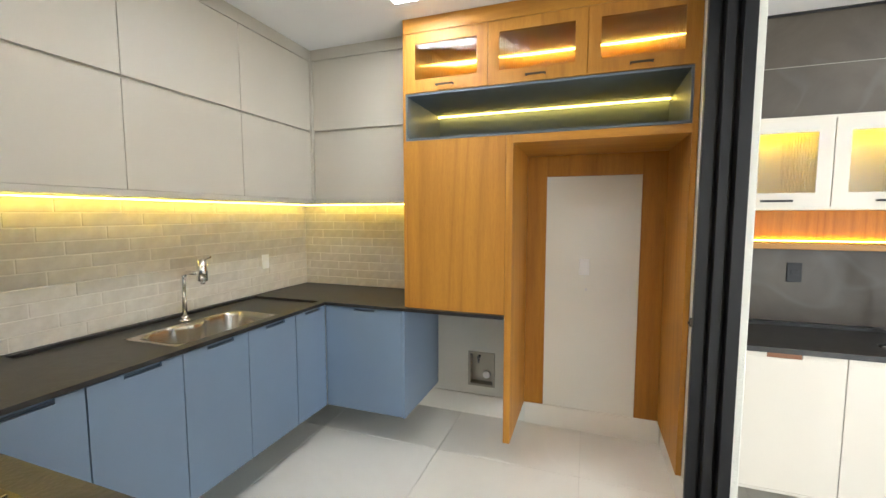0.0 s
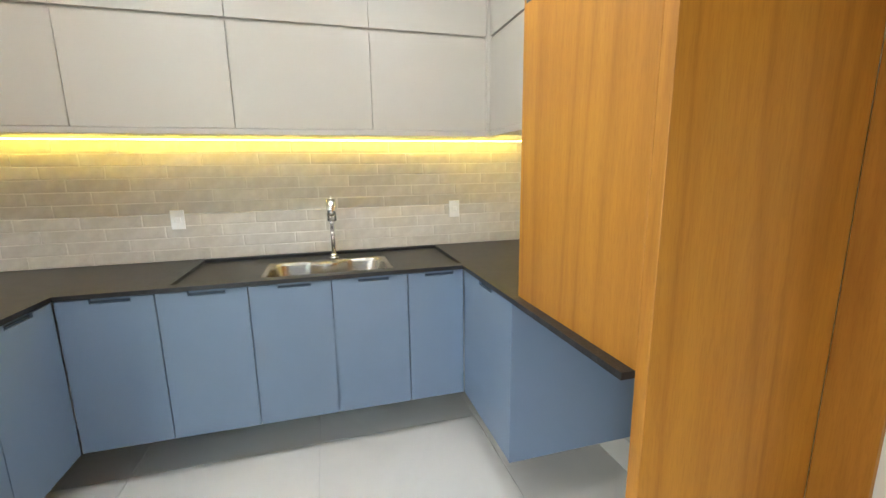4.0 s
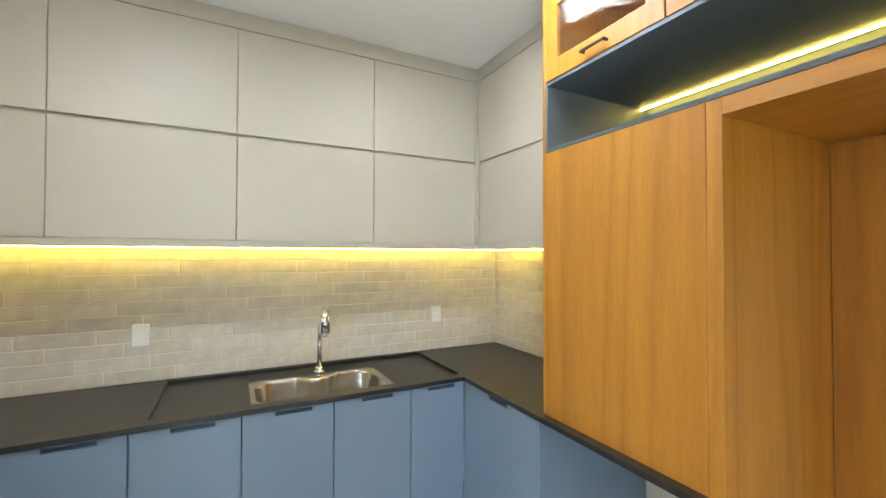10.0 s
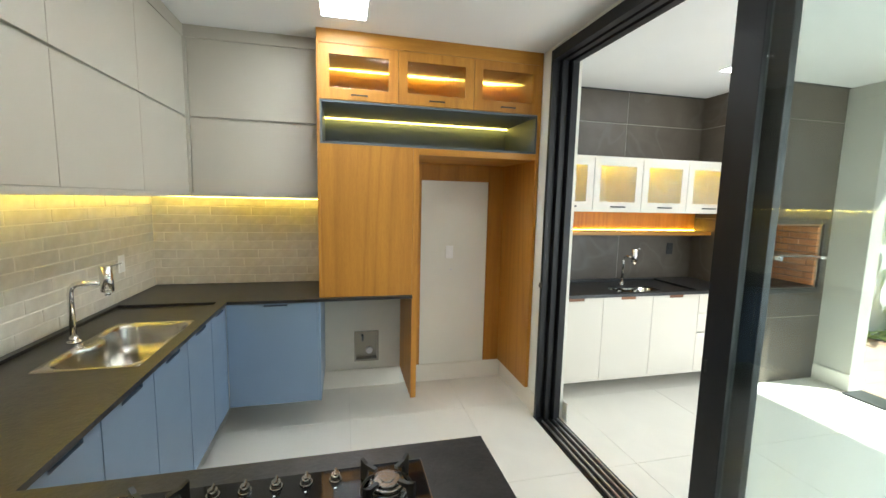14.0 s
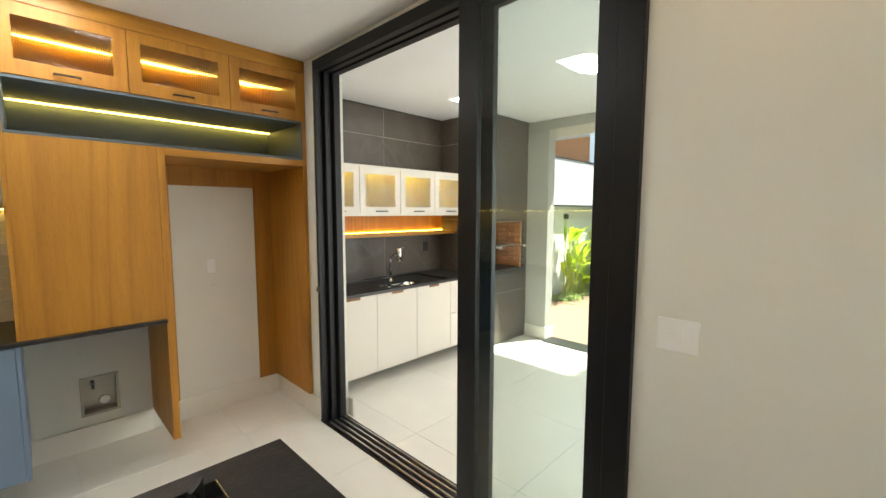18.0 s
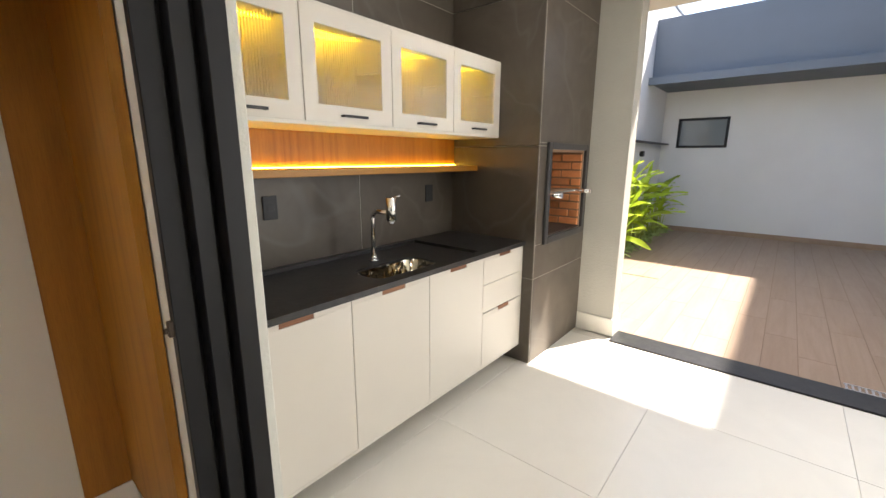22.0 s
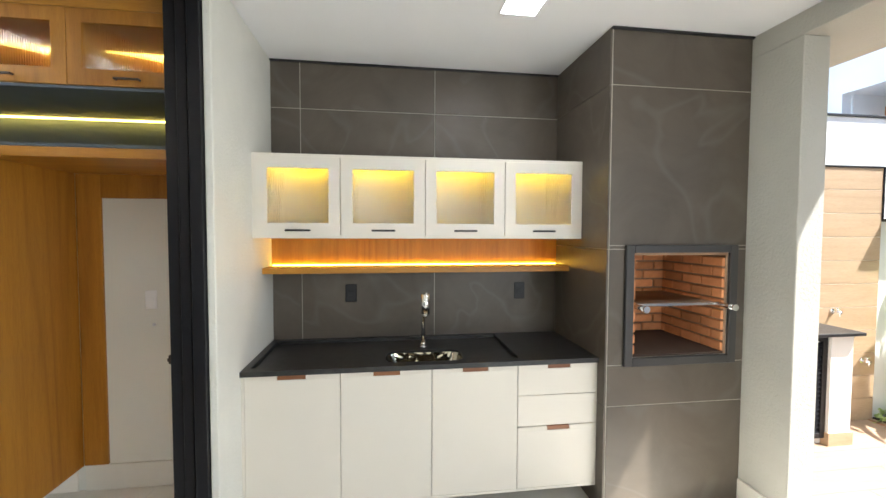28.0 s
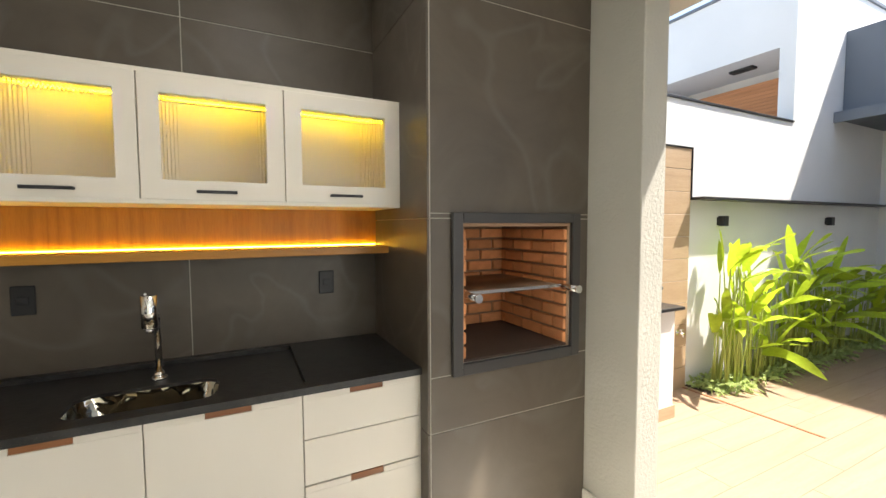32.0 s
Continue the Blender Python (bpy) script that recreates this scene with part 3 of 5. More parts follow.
part("led_strip", boxes((-3.34, -3.322, -2.59, 0.7415, 2.9465, 2.9505), bevel=0), "led_white", portal, "glowing white LED line")


# ---- kitchen furniture ----
def plate_switch(at, facing, w, h, mat, keys, label):
    """A wall plate with its keys; facing is the axis it looks along."""
    t = thing("wall_switch" if keys else "wall_socket", at, label, "switch plate", "switch plates")
    x, y, z = at
    k = {"-y": (1, 0, 0, -1), "+y": (1, 0, 0, 1), "-x": (0, 1, -1, 0)}[facing]

    def slab(name, u0, u1, z0, z1, d0, d1, m, parent, bev):
        if k[0]:
            spec = (x + u0, x + u1, y + k[3] * d0, y + k[3] * d1, z + z0, z + z1)
        else:
            spec = (x + k[2] * d0, x + k[2] * d1, y + u0, y + u1, z + z0, z + z1)
        return part(name, boxes(spec, bevel=bev), m, parent)

    slab("plate", -w / 2, w / 2, -h / 2, h / 2, 0, 0.008, mat, t, 0.003)
    for n in range(max(keys, 1)):
        c = (n - (max(keys, 1) - 1) / 2) * 0.055
        slab("key", c - 0.02, c + 0.02, -0.016, 0.016, 0.008, 0.012, mat, t, 0.002)
    return t


UX = (-2.866, -2.066, -1.275, -0.495, 0.272)


def upper_unit(x0, x1):
    t = thing("wall_cabinet", ((x0 + x1) / 2, 0.52, 1.73), "beige lacquered wall cabinet with two flap doors", "cabinet", "beige wall cabinets")
    part("body", boxes((x0, x1, 0.314, 0.754, 1.74, 3.0), bevel=0.001), "beige", t)
    part("door", boxes((x0 + 0.002, x1 - 0.002, 0.294, 0.3125, 1.765, 2.336), bevel=0.0015), "beige", t)
    part("door", boxes((x0 + 0.002, x1 - 0.002, 0.294, 0.3125, 2.352, 2.936), bevel=0.0015), "beige", t)


for a, b in zip(UX, UX[1:]):
    upper_unit(a, b)
t = thing("wall_cabinet", (0.5, -0.2, 1.73), "beige lacquered wall cabinet with two flap doors beside the oak unit", "cabinet", "beige wall cabinets")
part("body", boxes((0.296, 0.751, -0.69, 0.293, 1.74, 3.0), bevel=0.001), "beige", t)
part("door", boxes((0.276, 0.2945, -0.688, 0.27, 1.765, 2.336), bevel=0.0015), "beige", t)
part("door", boxes((0.276, 0.2945, -0.688, 0.27, 2.352, 2.936), bevel=0.0015), "beige", t)
t = thing("cabinet_surround", (-1.3, 0.3, 1.73), "beige lacquered frame boards round the wall cabinets", "cabinet trim")
part("top_board", boxes((-2.888, 0.274, 0.292, 0.312, 2.94, 3.031), bevel=0.001), "beige", t)
part("top_board", boxes((0.274, 0.294, -0.69, 0.292, 2.94, 3.031), bevel=0.001), "beige", t)
part("bottom_board", boxes((-2.888, 0.274, 0.291, 0.312, 1.73, 1.762), bevel=0.001), "beige", t)
part("bottom_board", boxes((0.274, 0.294, -0.69, 0.291, 1.73, 1.762), bevel=0.001), "beige", t)
part("side_board", boxes((-2.888, -2.868, 0.291, 0.754, 1.73, 3.031), bevel=0.001), "beige", t)
part("corner_post", boxes((0.255, 0.2945, 0.272, 0.3125, 1.762, 2.94), bevel=0.001), "beige", t)
t = thing("led_strip", (-1.0, 0.715, 1.728), "warm LED strip under the wall cabinets, glowing", "led strip")
part("tape", boxes((-2.86, 0.69, 0.6755, 0.68, 1.7255, 1.7295), bevel=0), "led_tape", t)
part("tape", boxes((0.6755, 0.68, -0.68, 0.6745, 1.7255, 1.7295), bevel=0), "led_tape", t)


def plate(xs, ys, filled, z0, z1):
    """A slab with holes: the cells of a grid that filled(x, y) names, extruded."""
    bm = bmesh.new()
    vs = {}
    faces = []
    for i in range(len(xs) - 1):
        for j in range(len(ys) - 1):
            if filled((xs[i] + xs[i + 1]) / 2, (ys[j] + ys[j + 1]) / 2):
                corners = ((i, j), (i + 1, j), (i + 1, j + 1), (i, j + 1))
                for u, v in corners:
                    if (u, v) not in vs:
                        vs[(u, v)] = bm.verts.new((xs[u], ys[v], z0))
                faces.append(bm.faces.new([vs[c] for c in corners]))
    up = bmesh.ops.extrude_face_region(bm, geom=faces, use_keep_orig=True)
    bmesh.ops.translate(bm, vec=(0, 0, z1 - z0), verts=[g for g in up["geom"] if isinstance(g, bmesh.types.BMVert)])
    return bm


def within(x, y, *rects):
    return any(r[0] < x < r[1] and r[2] < y < r[3] for r in rects)


def notched_front(axis, face, deep, u0, u1, z0, z1, c, w=0.18, d=0.024):
    """A slab front with a grip cut into its top edge, its lower corners eased."""
    bm = plate([u0, c - w / 2, c - w / 2 + 0.008, c + w / 2 - 0.008, c + w / 2, u1], [z0, z1 - d, z1 - d + 0.008, z1], lambda u, z: not within(u, z, (c - w / 2, c + w / 2, z1 - d, z1)) , 0, 1)
    for v in bm.verts:
        u, z, q = v.co
        q = face + (deep - face) * q
        v.co = (u, q, z) if axis == "x" else (q, u, z)
    return bm


def ring_frame(x0, x1, y0, y1, z0, z1, m, bot):
    """A flush rectangular door frame in one piece, standing across x."""
    bm = bmesh.new()
    e = 0.0015
    loops = [[(x1, *p) for p in ((y0, z0), (y1, z0), (y1, z1), (y0, z1))], [(x0 + e, *p) for p in ((y0, z0), (y1, z0), (y1, z1), (y0, z1))], [(x0, *p) for p in ((y0 + e, z0 + e), (y1 - e, z0 + e), (y1 - e, z1 - e), (y0 + e, z1 - e))], [(x0, *p) for p in ((y0 + m - e, z0 + bot - e), (y1 - m + e, z0 + bot - e), (y1 - m + e, z1 - m + e), (y0 + m - e, z1 - m + e))], [(x0 + e, *p) for p in ((y0 + m, z0 + bot), (y1 - m, z0 + bot), (y1 - m, z1 - m), (y0 + m, z1 - m))], [(x1, *p) for p in ((y0 + m, z0 + bot), (y1 - m, z0 + bot), (y1 - m, z1 - m), (y0 + m, z1 - m))]]
    add_loft(bm, loops + loops[:1], close_last=False, smooth=False)
    bmesh.ops.remove_doubles(bm, verts=bm.verts[:], dist=1e-5)
    return bm


def carcass(x0, x1, y0, y1, z0, z1, t=0.018):
    """An open-topped cabinet box with its sides cut down to leave room for a sink."""
    low = z1 - 0.24
    bm = bmesh.new()
    outer = [(x0, y0), (x1, y0), (x1, y1), (x0, y1)]
    inner = [(x0 + t, y0 + t), (x1 - t, y0 + t), (x1 - t, y1 - t), (x0 + t, y1 - t)]
    add_loft(bm, [[(*p, z0) for p in inner], [(*p, z0) for p in outer], [(*p, low) for p in outer], [(*p, low) for p in inner], [(*p, z0 + t) for p in inner]], smooth=False)
    return bm


LX = (-2.124, -1.69, -1.245, -0.803, -0.358, -0.001)
for a, b in zip(LX, LX[1:]):
    t = thing("base_cabinet", ((a + b) / 2, 0.35, 0.065), "blue-grey lacquered base cabinet under the black worktop", "cabinet", "blue-grey base cabinets")
    part("body", carcass(a, b, 0.021, 0.74, 0.065, 0.9065), "blue", t)
    d = part("door", notched_front("x", 0.0, 0.0175, a + 0.0035, b - 0.0035, 0.068, 0.9, (a + b) / 2 + 0.02), "blue", t)
    part("rail", boxes((a + 0.001, b - 0.001, 0.021, 0.039, 0.67, 0.9065), bevel=0), "blue", t)
    part("grip", boxes(((a + b) / 2 - 0.069, (a + b) / 2 + 0.109, 0.0125, 0.0172, 0.8765, 0.889), bevel=0), "blue_shaded_grip", d, "finger rail behind the notch, its blue darkened for shade")
t = thing("base_cabinet", (0.37, -0.35, 0.065), "blue-grey lacquered base cabinet with an exposed side panel", "cabinet", "blue-grey base cabinets")
part("body", boxes((0.021, 0.75, -0.682, -0.001, 0.065, 0.9065), bevel=0.001), "blue", t)
d = part("door", notched_front("y", 0.0, 0.0175, -0.681, -0.004, 0.068, 0.9, -0.36), "blue", t)
part("grip", boxes((0.0125, 0.0172, -0.449, -0.271, 0.8765, 0.889), bevel=0), "blue_shaded_grip", d, "finger rail behind the notch, its blue darkened for shade")
part("side_panel", boxes((-0.001, 0.752, -0.704, -0.683, 0.062, 0.9065), bevel=0.0015), "blue", t)
PX = -2.126
for a, b, hs in ((-1.308, -0.93, (0.9,)), (-0.93, -0.46, (0.9, 0.545)), (-0.46, -0.002, (0.9,))):
    t = thing("base_cabinet", (PX - 0.3, (a + b) / 2, 0.065), "blue-grey lacquered base cabinet under the hob worktop", "cabinet", "blue-grey base cabinets")
    part("body", boxes((PX - 0.62, PX - 0.021, a, b, 0.065, 0.9065), bevel=0.001), "blue", t)
    if len(hs) == 1:
        d = part("door", notched_front("y", PX, PX - 0.0175, a + 0.0035, b - 0.0035, 0.068, 0.9, (a + b) / 2), "blue", t)
        part("grip", boxes((PX - 0.0172, PX - 0.0125, (a + b) / 2 - 0.089, (a + b) / 2 + 0.089, 0.8765, 0.889), bevel=0), "blue_shaded_grip", d, "finger rail behind the notch, its blue darkened for shade")
    else:
        for z0, z1 in ((0.068, 0.54), (0.544, 0.904)):
            d = part("drawer", notched_front("y", PX, PX - 0.0175, a + 0.0035, b - 0.0035, z0, z1 - 0.004, (a + b) / 2), "blue", t)
            part("grip", boxes((PX - 0.0172, PX - 0.0125, (a + b) / 2 - 0.089, (a + b) / 2 + 0.089, z1 - 0.0275, z1 - 0.015), bevel=0), "blue_shaded_grip", d, "finger rail behind the notch, its blue darkened for shade")
t = thing("peninsula_panel", (-3.1, -0.7, 0), "black granite end panel and blue-grey back of the peninsula", "panel")
part("end_panel", boxes((-3.5, PX + 0.002, -1.342, -1.312, -0.197, 0.9065), bevel=0.002), "granite", t)
part("back_panel", boxes((-3.48, -3.46, -1.311, 0.74, -0.197, 0.9065), bevel=0.001), "blue", t)

# worktop with its sunken wet area
U = ((-3.535, -2.12, -1.348, 0.754), (-3.535, 0.752, -0.012, 0.754), (-0.012, 0.752, -1.457, 0.754))
worktop = thing("worktop", (-1.3, 0.3, 0.897), "brushed black granite worktop with a sunken wet area", "worktop")
xs, ys = [-3.535, -2.12, -1.63, -1.2, -0.42, -0.012, 0.0, 0.752], [-1.457, -1.348, -0.012, 0.06, 0.525, 0.715, 0.754]
part("slab", plate(xs, ys, lambda x, y: within(x, y, *U) and not within(x, y, (-1.2, -0.42, 0.06, 0.525)), 0.907, 0.911), "granite", worktop)
part("raised_surface", plate(xs, ys, lambda x, y: within(x, y, *U) and not within(x, y, (-1.63, 0.0, 0.06, 0.715)), 0.9112, 0.931), "granite", worktop)


def sink_bowl(bm, cx, cy, hx, hy, r, z, depth, round_bottom=False):
    if round_bottom:
        steps = [(0.0, 1.0), (0.1, 0.97), (0.35, 0.93), (0.6, 0.87), (0.8, 0.76), (0.93, 0.6), (1.0, 0.4), (1.05, 0.14)]
        add_loft(bm, [rounded(cx, cy, hx * s, hy * s, min(r, hx * s * 0.9), z - depth * q) for q, s in steps])
        return
    add_loft(bm, [rounded(cx, cy, hx, hy, r, z), rounded(cx, cy, hx - 0.008, hy - 0.008, r, z - 0.012), rounded(cx, cy, hx - 0.02, hy - 0.02, r, z - depth * 0.8), rounded(cx, cy, hx - 0.05, hy - 0.05, max(r - 0.02, 0.02), z - depth), rounded(cx, cy, 0.03, 0.03, 0.0299, z - depth - 0.004)])


t = thing("kitchen_sink", (-0.81, 0.29, 0.75), "brushed steel kitchen sink with a wide wavy-edged bowl", "sink")
cx0, cy0 = -0.81, 0.2925


def lobed(hx, hy, z, bulge):
    """A rounded outline whose back edge swells forward round the faucet deck."""
    out = []
    for x, y, z in rounded(cx0, cy0, hx, hy, 0.11, z, 5):
        out.append((x, y, z))
    dense = []
    for p, q in zip(out, out[1:] + out[:1]):
        n = max(1, round(math.dist(p, q) / 0.03))
        dense += [tuple(u + (v - u) * k / n for u, v in zip(p, q)) for k in range(n)]
    return [(x, y - (bulge * math.exp(-((x - cx0) / 0.095) ** 4) if y > cy0 else -0.25 * bulge * math.exp(-((x - cx0) / 0.07) ** 2)), z) for x, y, z in dense]


bm = bmesh.new()
levels = [(0.362, 0.196, 0.9235, 0.085), (0.354, 0.19, 0.918, 0.088), (0.346, 0.184, 0.9, 0.09), (0.338, 0.178, 0.8, 0.09), (0.325, 0.167, 0.77, 0.08), (0.3, 0.145, 0.748, 0.06), (0.25, 0.115, 0.735, 0.04), (0.16, 0.07, 0.728, 0.02)]
shape = [lobed(0.372, 0.212, 0.9235, 0.085)]
for hx, hy, z, bulge in levels[1:]:
    k = (hx / 0.362, hy / 0.196)
    shape.append([(cx0 + (x - cx0) * k[0], cy0 + (y - cy0) * k[1], z) for x, y, _ in shape[0]])
outer = []
for x, y, z in shape[0]:
    s = 1 / max(abs(x - cx0) / 0.389, abs(y - cy0) / 0.2335)
    outer.append((cx0 + (x - cx0) * s, cy0 + (y - cy0) * s, 0.9235))
skirt = [(x, y, 0.9195) for x, y, z in outer]
add_loft(bm, [skirt, outer] + shape)
bmesh.ops.translate(bm, vec=(0, 0, -0.008), verts=bm.verts[:])
part("bowl", bm, "deep_steel", t)
for cx in (-1.035, -0.585):
    part("drain", cyls(((cx, 0.29, 0.727), (cx, 0.29, 0.737), 0.035)), "chrome", t)


def tall_faucet(base, way, unit, label):
    """A post with an elbow, an upright cylinder head, a nozzle and a pin lever; unit is one metre in the space's measure."""
    w = Vector((*way, 0))
    b = Vector(base)
    up = Vector((0, 0, 1))
    h, reach = 0.366 * unit, 0.15 * unit
    t = thing("faucet", base, label, "faucet", "faucets")
    part("base_ring", cyls((b, b + up * 0.008 * unit, 0.027 * unit, 0.027 * unit), (b + up * 0.008 * unit, b + up * 0.03 * unit, 0.02 * unit, 0.017 * unit)), "chrome", t)
    arm, bend = 0.775 * h, 0.045 * unit
    pts = [b + up * 0.02 * unit, b + up * (arm - bend)]
    pts += [b + w * (bend * (1 - math.cos(a))) + up * (arm - bend + bend * math.sin(a)) for a in (0.3, 0.6, 0.9, 1.2, math.pi / 2)]
    pts.append(b + w * (reach - 0.02 * unit) + up * arm)
    bm = bmesh.new()
    add_tube(bm, pts, 0.0125 * unit, 18)
    part("post", bm, "chrome", t)
    c = b + w * reach
    r = 0.027 * unit
    steps = ((0.655, 0.668, 0.8, 1.0), (0.668, 1.0, 1.0, 1.0))
    bm = cyls(*((c + up * (f * h), c + up * (g * h), p * r, q * r) for f, g, p, q in steps), seg=28)
    part("head", bm, "chrome", t)
    part("nozzle", cyls((c + up * 0.615 * h, c + up * 0.658 * h, 0.012 * unit, 0.015 * unit)), "chrome", t)
    bm = bmesh.new()
    add_tube(bm, [c + up * 0.985 * h, c + w * 0.035 * unit + up * 1.01 * h, c + w * 0.065 * unit + up * 1.035 * h], [0.006 * unit, 0.0045 * unit, 0.004 * unit], 10)
    part("lever", bm, "chrome", t)


tall_faucet((-0.775, 0.57, 0.912), (0, -1), 1.178, "tall chrome faucet behind the kitchen sink")
plate_switch((0.17, 0.753, 1.212), "-y", 0.085, 0.13, "white_plastic", 0, "white wall socket on the brick tiles")
plate_switch((-1.77, 0.753, 1.21), "-y", 0.085, 0.13, "white_plastic", 0, "white wall socket on the brick tiles")
plate_switch((0.771, -1.975, 1.205), "-x", 0.08, 0.135, "white_plastic", 0, "white wall socket in the fridge recess")
plate_switch((-3.02, -2.597, 1.22), "+y", 0.155, 0.135, "white_plastic", 2, "white double switch beside the sliding door")
t = thing("pipe_outlet", (0.771, -1.993, 1.02), "small capped water outlet in the fridge recess", "pipe outlet")
part("ring", cyls(((0.7715, -1.993, 1.02), (0.765, -1.993, 1.02), 0.02)), "wall", t)
part("cap", cyls(((0.766, -1.993, 1.02), (0.757, -1.993, 1.02), 0.011)), "alu", t)

# ---- tall oak unit ----
unit = thing("tall_unit", (0.4, -1.62, 0), "honey oak tall unit with lit glass doors and fridge recess", "cabinet")
XF = 0.035
part("side_panel", boxes((XF, 0.752, -0.712, -0.692, 0.932, 3.031), bevel=0.001), "wood", unit)
part("side_panel", boxes((XF, 0.77, -2.59, -2.557, -0.006, 3.031), bevel=0.001), "wood", unit)
part("top_rail", boxes((XF, XF + 0.02, -2.557, -0.712, 2.928, 3.031), bevel=0.001), "wood_y", unit)
part("divider", boxes((XF, 0.752, -1.505, -1.457, -0.006, 2.17), bevel=0.0015), "wood", unit)
part("front_panel", boxes((XF - 0.001, XF + 0.019, -1.4555, -0.7125, 0.912, 2.17), bevel=0.0015), "wood", unit, "plain oak appliance door")
part("niche_top", boxes((XF, 0.752, -2.557, -1.505, 2.115, 2.17), bevel=0.0015), "wood_y", unit)
part("back_panel", boxes((0.754, 0.7715, -1.665, -1.505, -0.006, 2.115), bevel=0.001), "wood", unit)
part("back_panel", boxes((0.754, 0.7715, -2.557, -2.385, -0.006, 2.115), bevel=0.001), "wood", unit)
part("back_panel", boxes((0.754, 0.7715, -2.385, -1.665, 1.945, 2.115), bevel=0.001), "wood", unit)
for name, spec in (("shelf_base", (XF - 0.002, 0.75, -2.556, -0.713, 2.171, 2.188)), ("shelf_top", (XF - 0.002, 0.75, -2.556, -0.713, 2.488, 2.505)), ("shelf_side", (XF - 0.002, 0.735, -0.728, -0.713, 2.188, 2.488)), ("shelf_side", (XF - 0.002, 0.735, -2.556, -2.541, 2.188, 2.488)), ("shelf_back", (0.735, 0.75, -2.556, -0.713, 2.188, 2.488))):
    part(name, boxes(spec, bevel=0.001), "blue_dark", unit, "dark blue-grey board of the open shelf")
part("led_strip", boxes((0.69, 0.7, -2.54, -0.729, 2.479, 2.4875), bevel=0), "led_soft", unit, "glowing warm LED line")
part("inner_back", boxes((0.735, 0.75, -2.556, -0.713, 2.506, 3.0), bevel=0), "wood_y", unit)
for y in (-1.324, -1.964):
    part("partition", boxes((XF + 0.03, 0.734, y - 0.009, y + 0.009, 2.506, 2.93), bevel=0), "wood", unit)
part("inner_top", boxes((XF + 0.022, 0.734, -2.556, -0.713, 2.932, 2.95), bevel=0), "wood_y", unit)
for a, b in ((-0.73, -1.31), (-1.335, -1.95), (-1.975, -2.54)):
    part("led_strip", boxes((0.69, 0.7, b, a, 2.921, 2.9305), bevel=0), "led_soft", unit, "glowing warm LED line")


def reeds(bm, axis, u0, u1, z0, z1, w, pitch=0.012, depth=0.0028):
    """A ribbed sheet of glass across u, at depth w."""
    n = max(2, round((u1 - u0) / pitch))
    front, back = [], []
    for k in range(n * 4 + 1):
        u = u0 + (u1 - u0) * k / (n * 4)
        d = w - depth * abs(math.sin(math.pi * k / 4))
        for rows, q in ((front, d), (back, w + 0.003 + 0.4 * (w - d))):
            rows.append([bm.verts.new((q, u, z)) for z in (z0, z1)])
    for rows in (front, back):
        for a, b in zip(rows, rows[1:]):
            f = bm.faces.new((a[0], b[0], b[1], a[1]))
            f.smooth = True
    return bm


def glass_flap(parent, x, y0, y1, z0, z1, m, frame_mat, hw=0.13, bot=0.09, hm="bronze"):
    """A framed flap door with reeded glass and a bar pull; it looks along -x."""
    lo, hi = min(y0, y1), max(y0, y1)
    d = part("door", ring_frame(x, x + 0.02, lo, hi, z0, z1, m, bot), frame_mat, parent)
    p = part("pane", reeds(bmesh.new(), "y", lo + m - 0.003, hi - m + 0.003, z0 + bot - 0.003, z1 - m + 0.003, x + 0.011), "reeded", d, "reeded glass")
    p.visible_shadow = False
    c, z = (lo + hi) / 2, z0 + bot * 0.42
    part("handle", boxes((x - 0.028, x - 0.019, c - hw / 2, c + hw / 2, z - 0.006, z + 0.006), (x - 0.019, x, c - hw / 2, c - hw / 2 + 0.01, z - 0.005, z + 0.005), (x - 0.019, x, c + hw / 2 - 0.01, c + hw / 2, z - 0.005, z + 0.005), bevel=0.0015), hm, d, "dark metal bar pull")


for a, b in ((-0.713, -1.322), (-1.326, -1.962), (-1.966, -2.577)):
    glass_flap(unit, XF - 0.001, a, b, 2.51, 2.924, 0.075, "wood")

# plumbing box in the washer recess
enter(WORLD)
t = thing("plumbing_box", (0.69, -0.94, 0.235), "recessed steel plumbing box with a valve", "plumbing box")
part("frame", boxes((0.645, 0.653, -1.048, -1.03, 0.228, 0.498), (0.645, 0.653, -0.855, -0.838, 0.228, 0.498), (0.645, 0.653, -1.03, -0.855, 0.48, 0.498), (0.645, 0.653, -1.03, -0.855, 0.228, 0.245), bevel=0.001), "dull_steel", t)
part("tray", boxes((0.722, 0.7295, -1.038, -0.847, 0.237, 0.488), (0.655, 0.722, -1.039, -1.034, 0.237, 0.488), (0.655, 0.722, -0.851, -0.846, 0.237, 0.488), (0.655, 0.722, -1.034, -0.851, 0.237, 0.242), bevel=0), "dull_steel", t)
part("drain", cyls(((0.72, -0.97, 0.3), (0.7, -0.97, 0.3), 0.032, 0.028)), "alu", t)
part("valve", cyls(((0.722, -0.91, 0.44), (0.67, -0.91, 0.44), 0.01), ((0.68, -0.91, 0.44), (0.68, -0.91, 0.4), 0.008)), "blue_dark", t)
enter(KITCHEN)

# ---- hob ----
hob = thing("gas_hob", (-2.475, -0.7, 0.931), "black glass gas hob with five burners", "hob")
HX0, HX1, HY0, HY1 = -2.74, -2.215, -1.115, -0.3
part("glass_top", boxes((HX0, HX1, HY0, HY1, 0.932, 0.9405), bevel=0.003), "hob_glass", hob)
for y in (HY0 - 0.003, HY1):
    part("edge_trim", boxes((HX0 - 0.003, HX1 + 0.003, y, y + 0.003, 0.931, 0.939), bevel=0.001), "polished", hob)


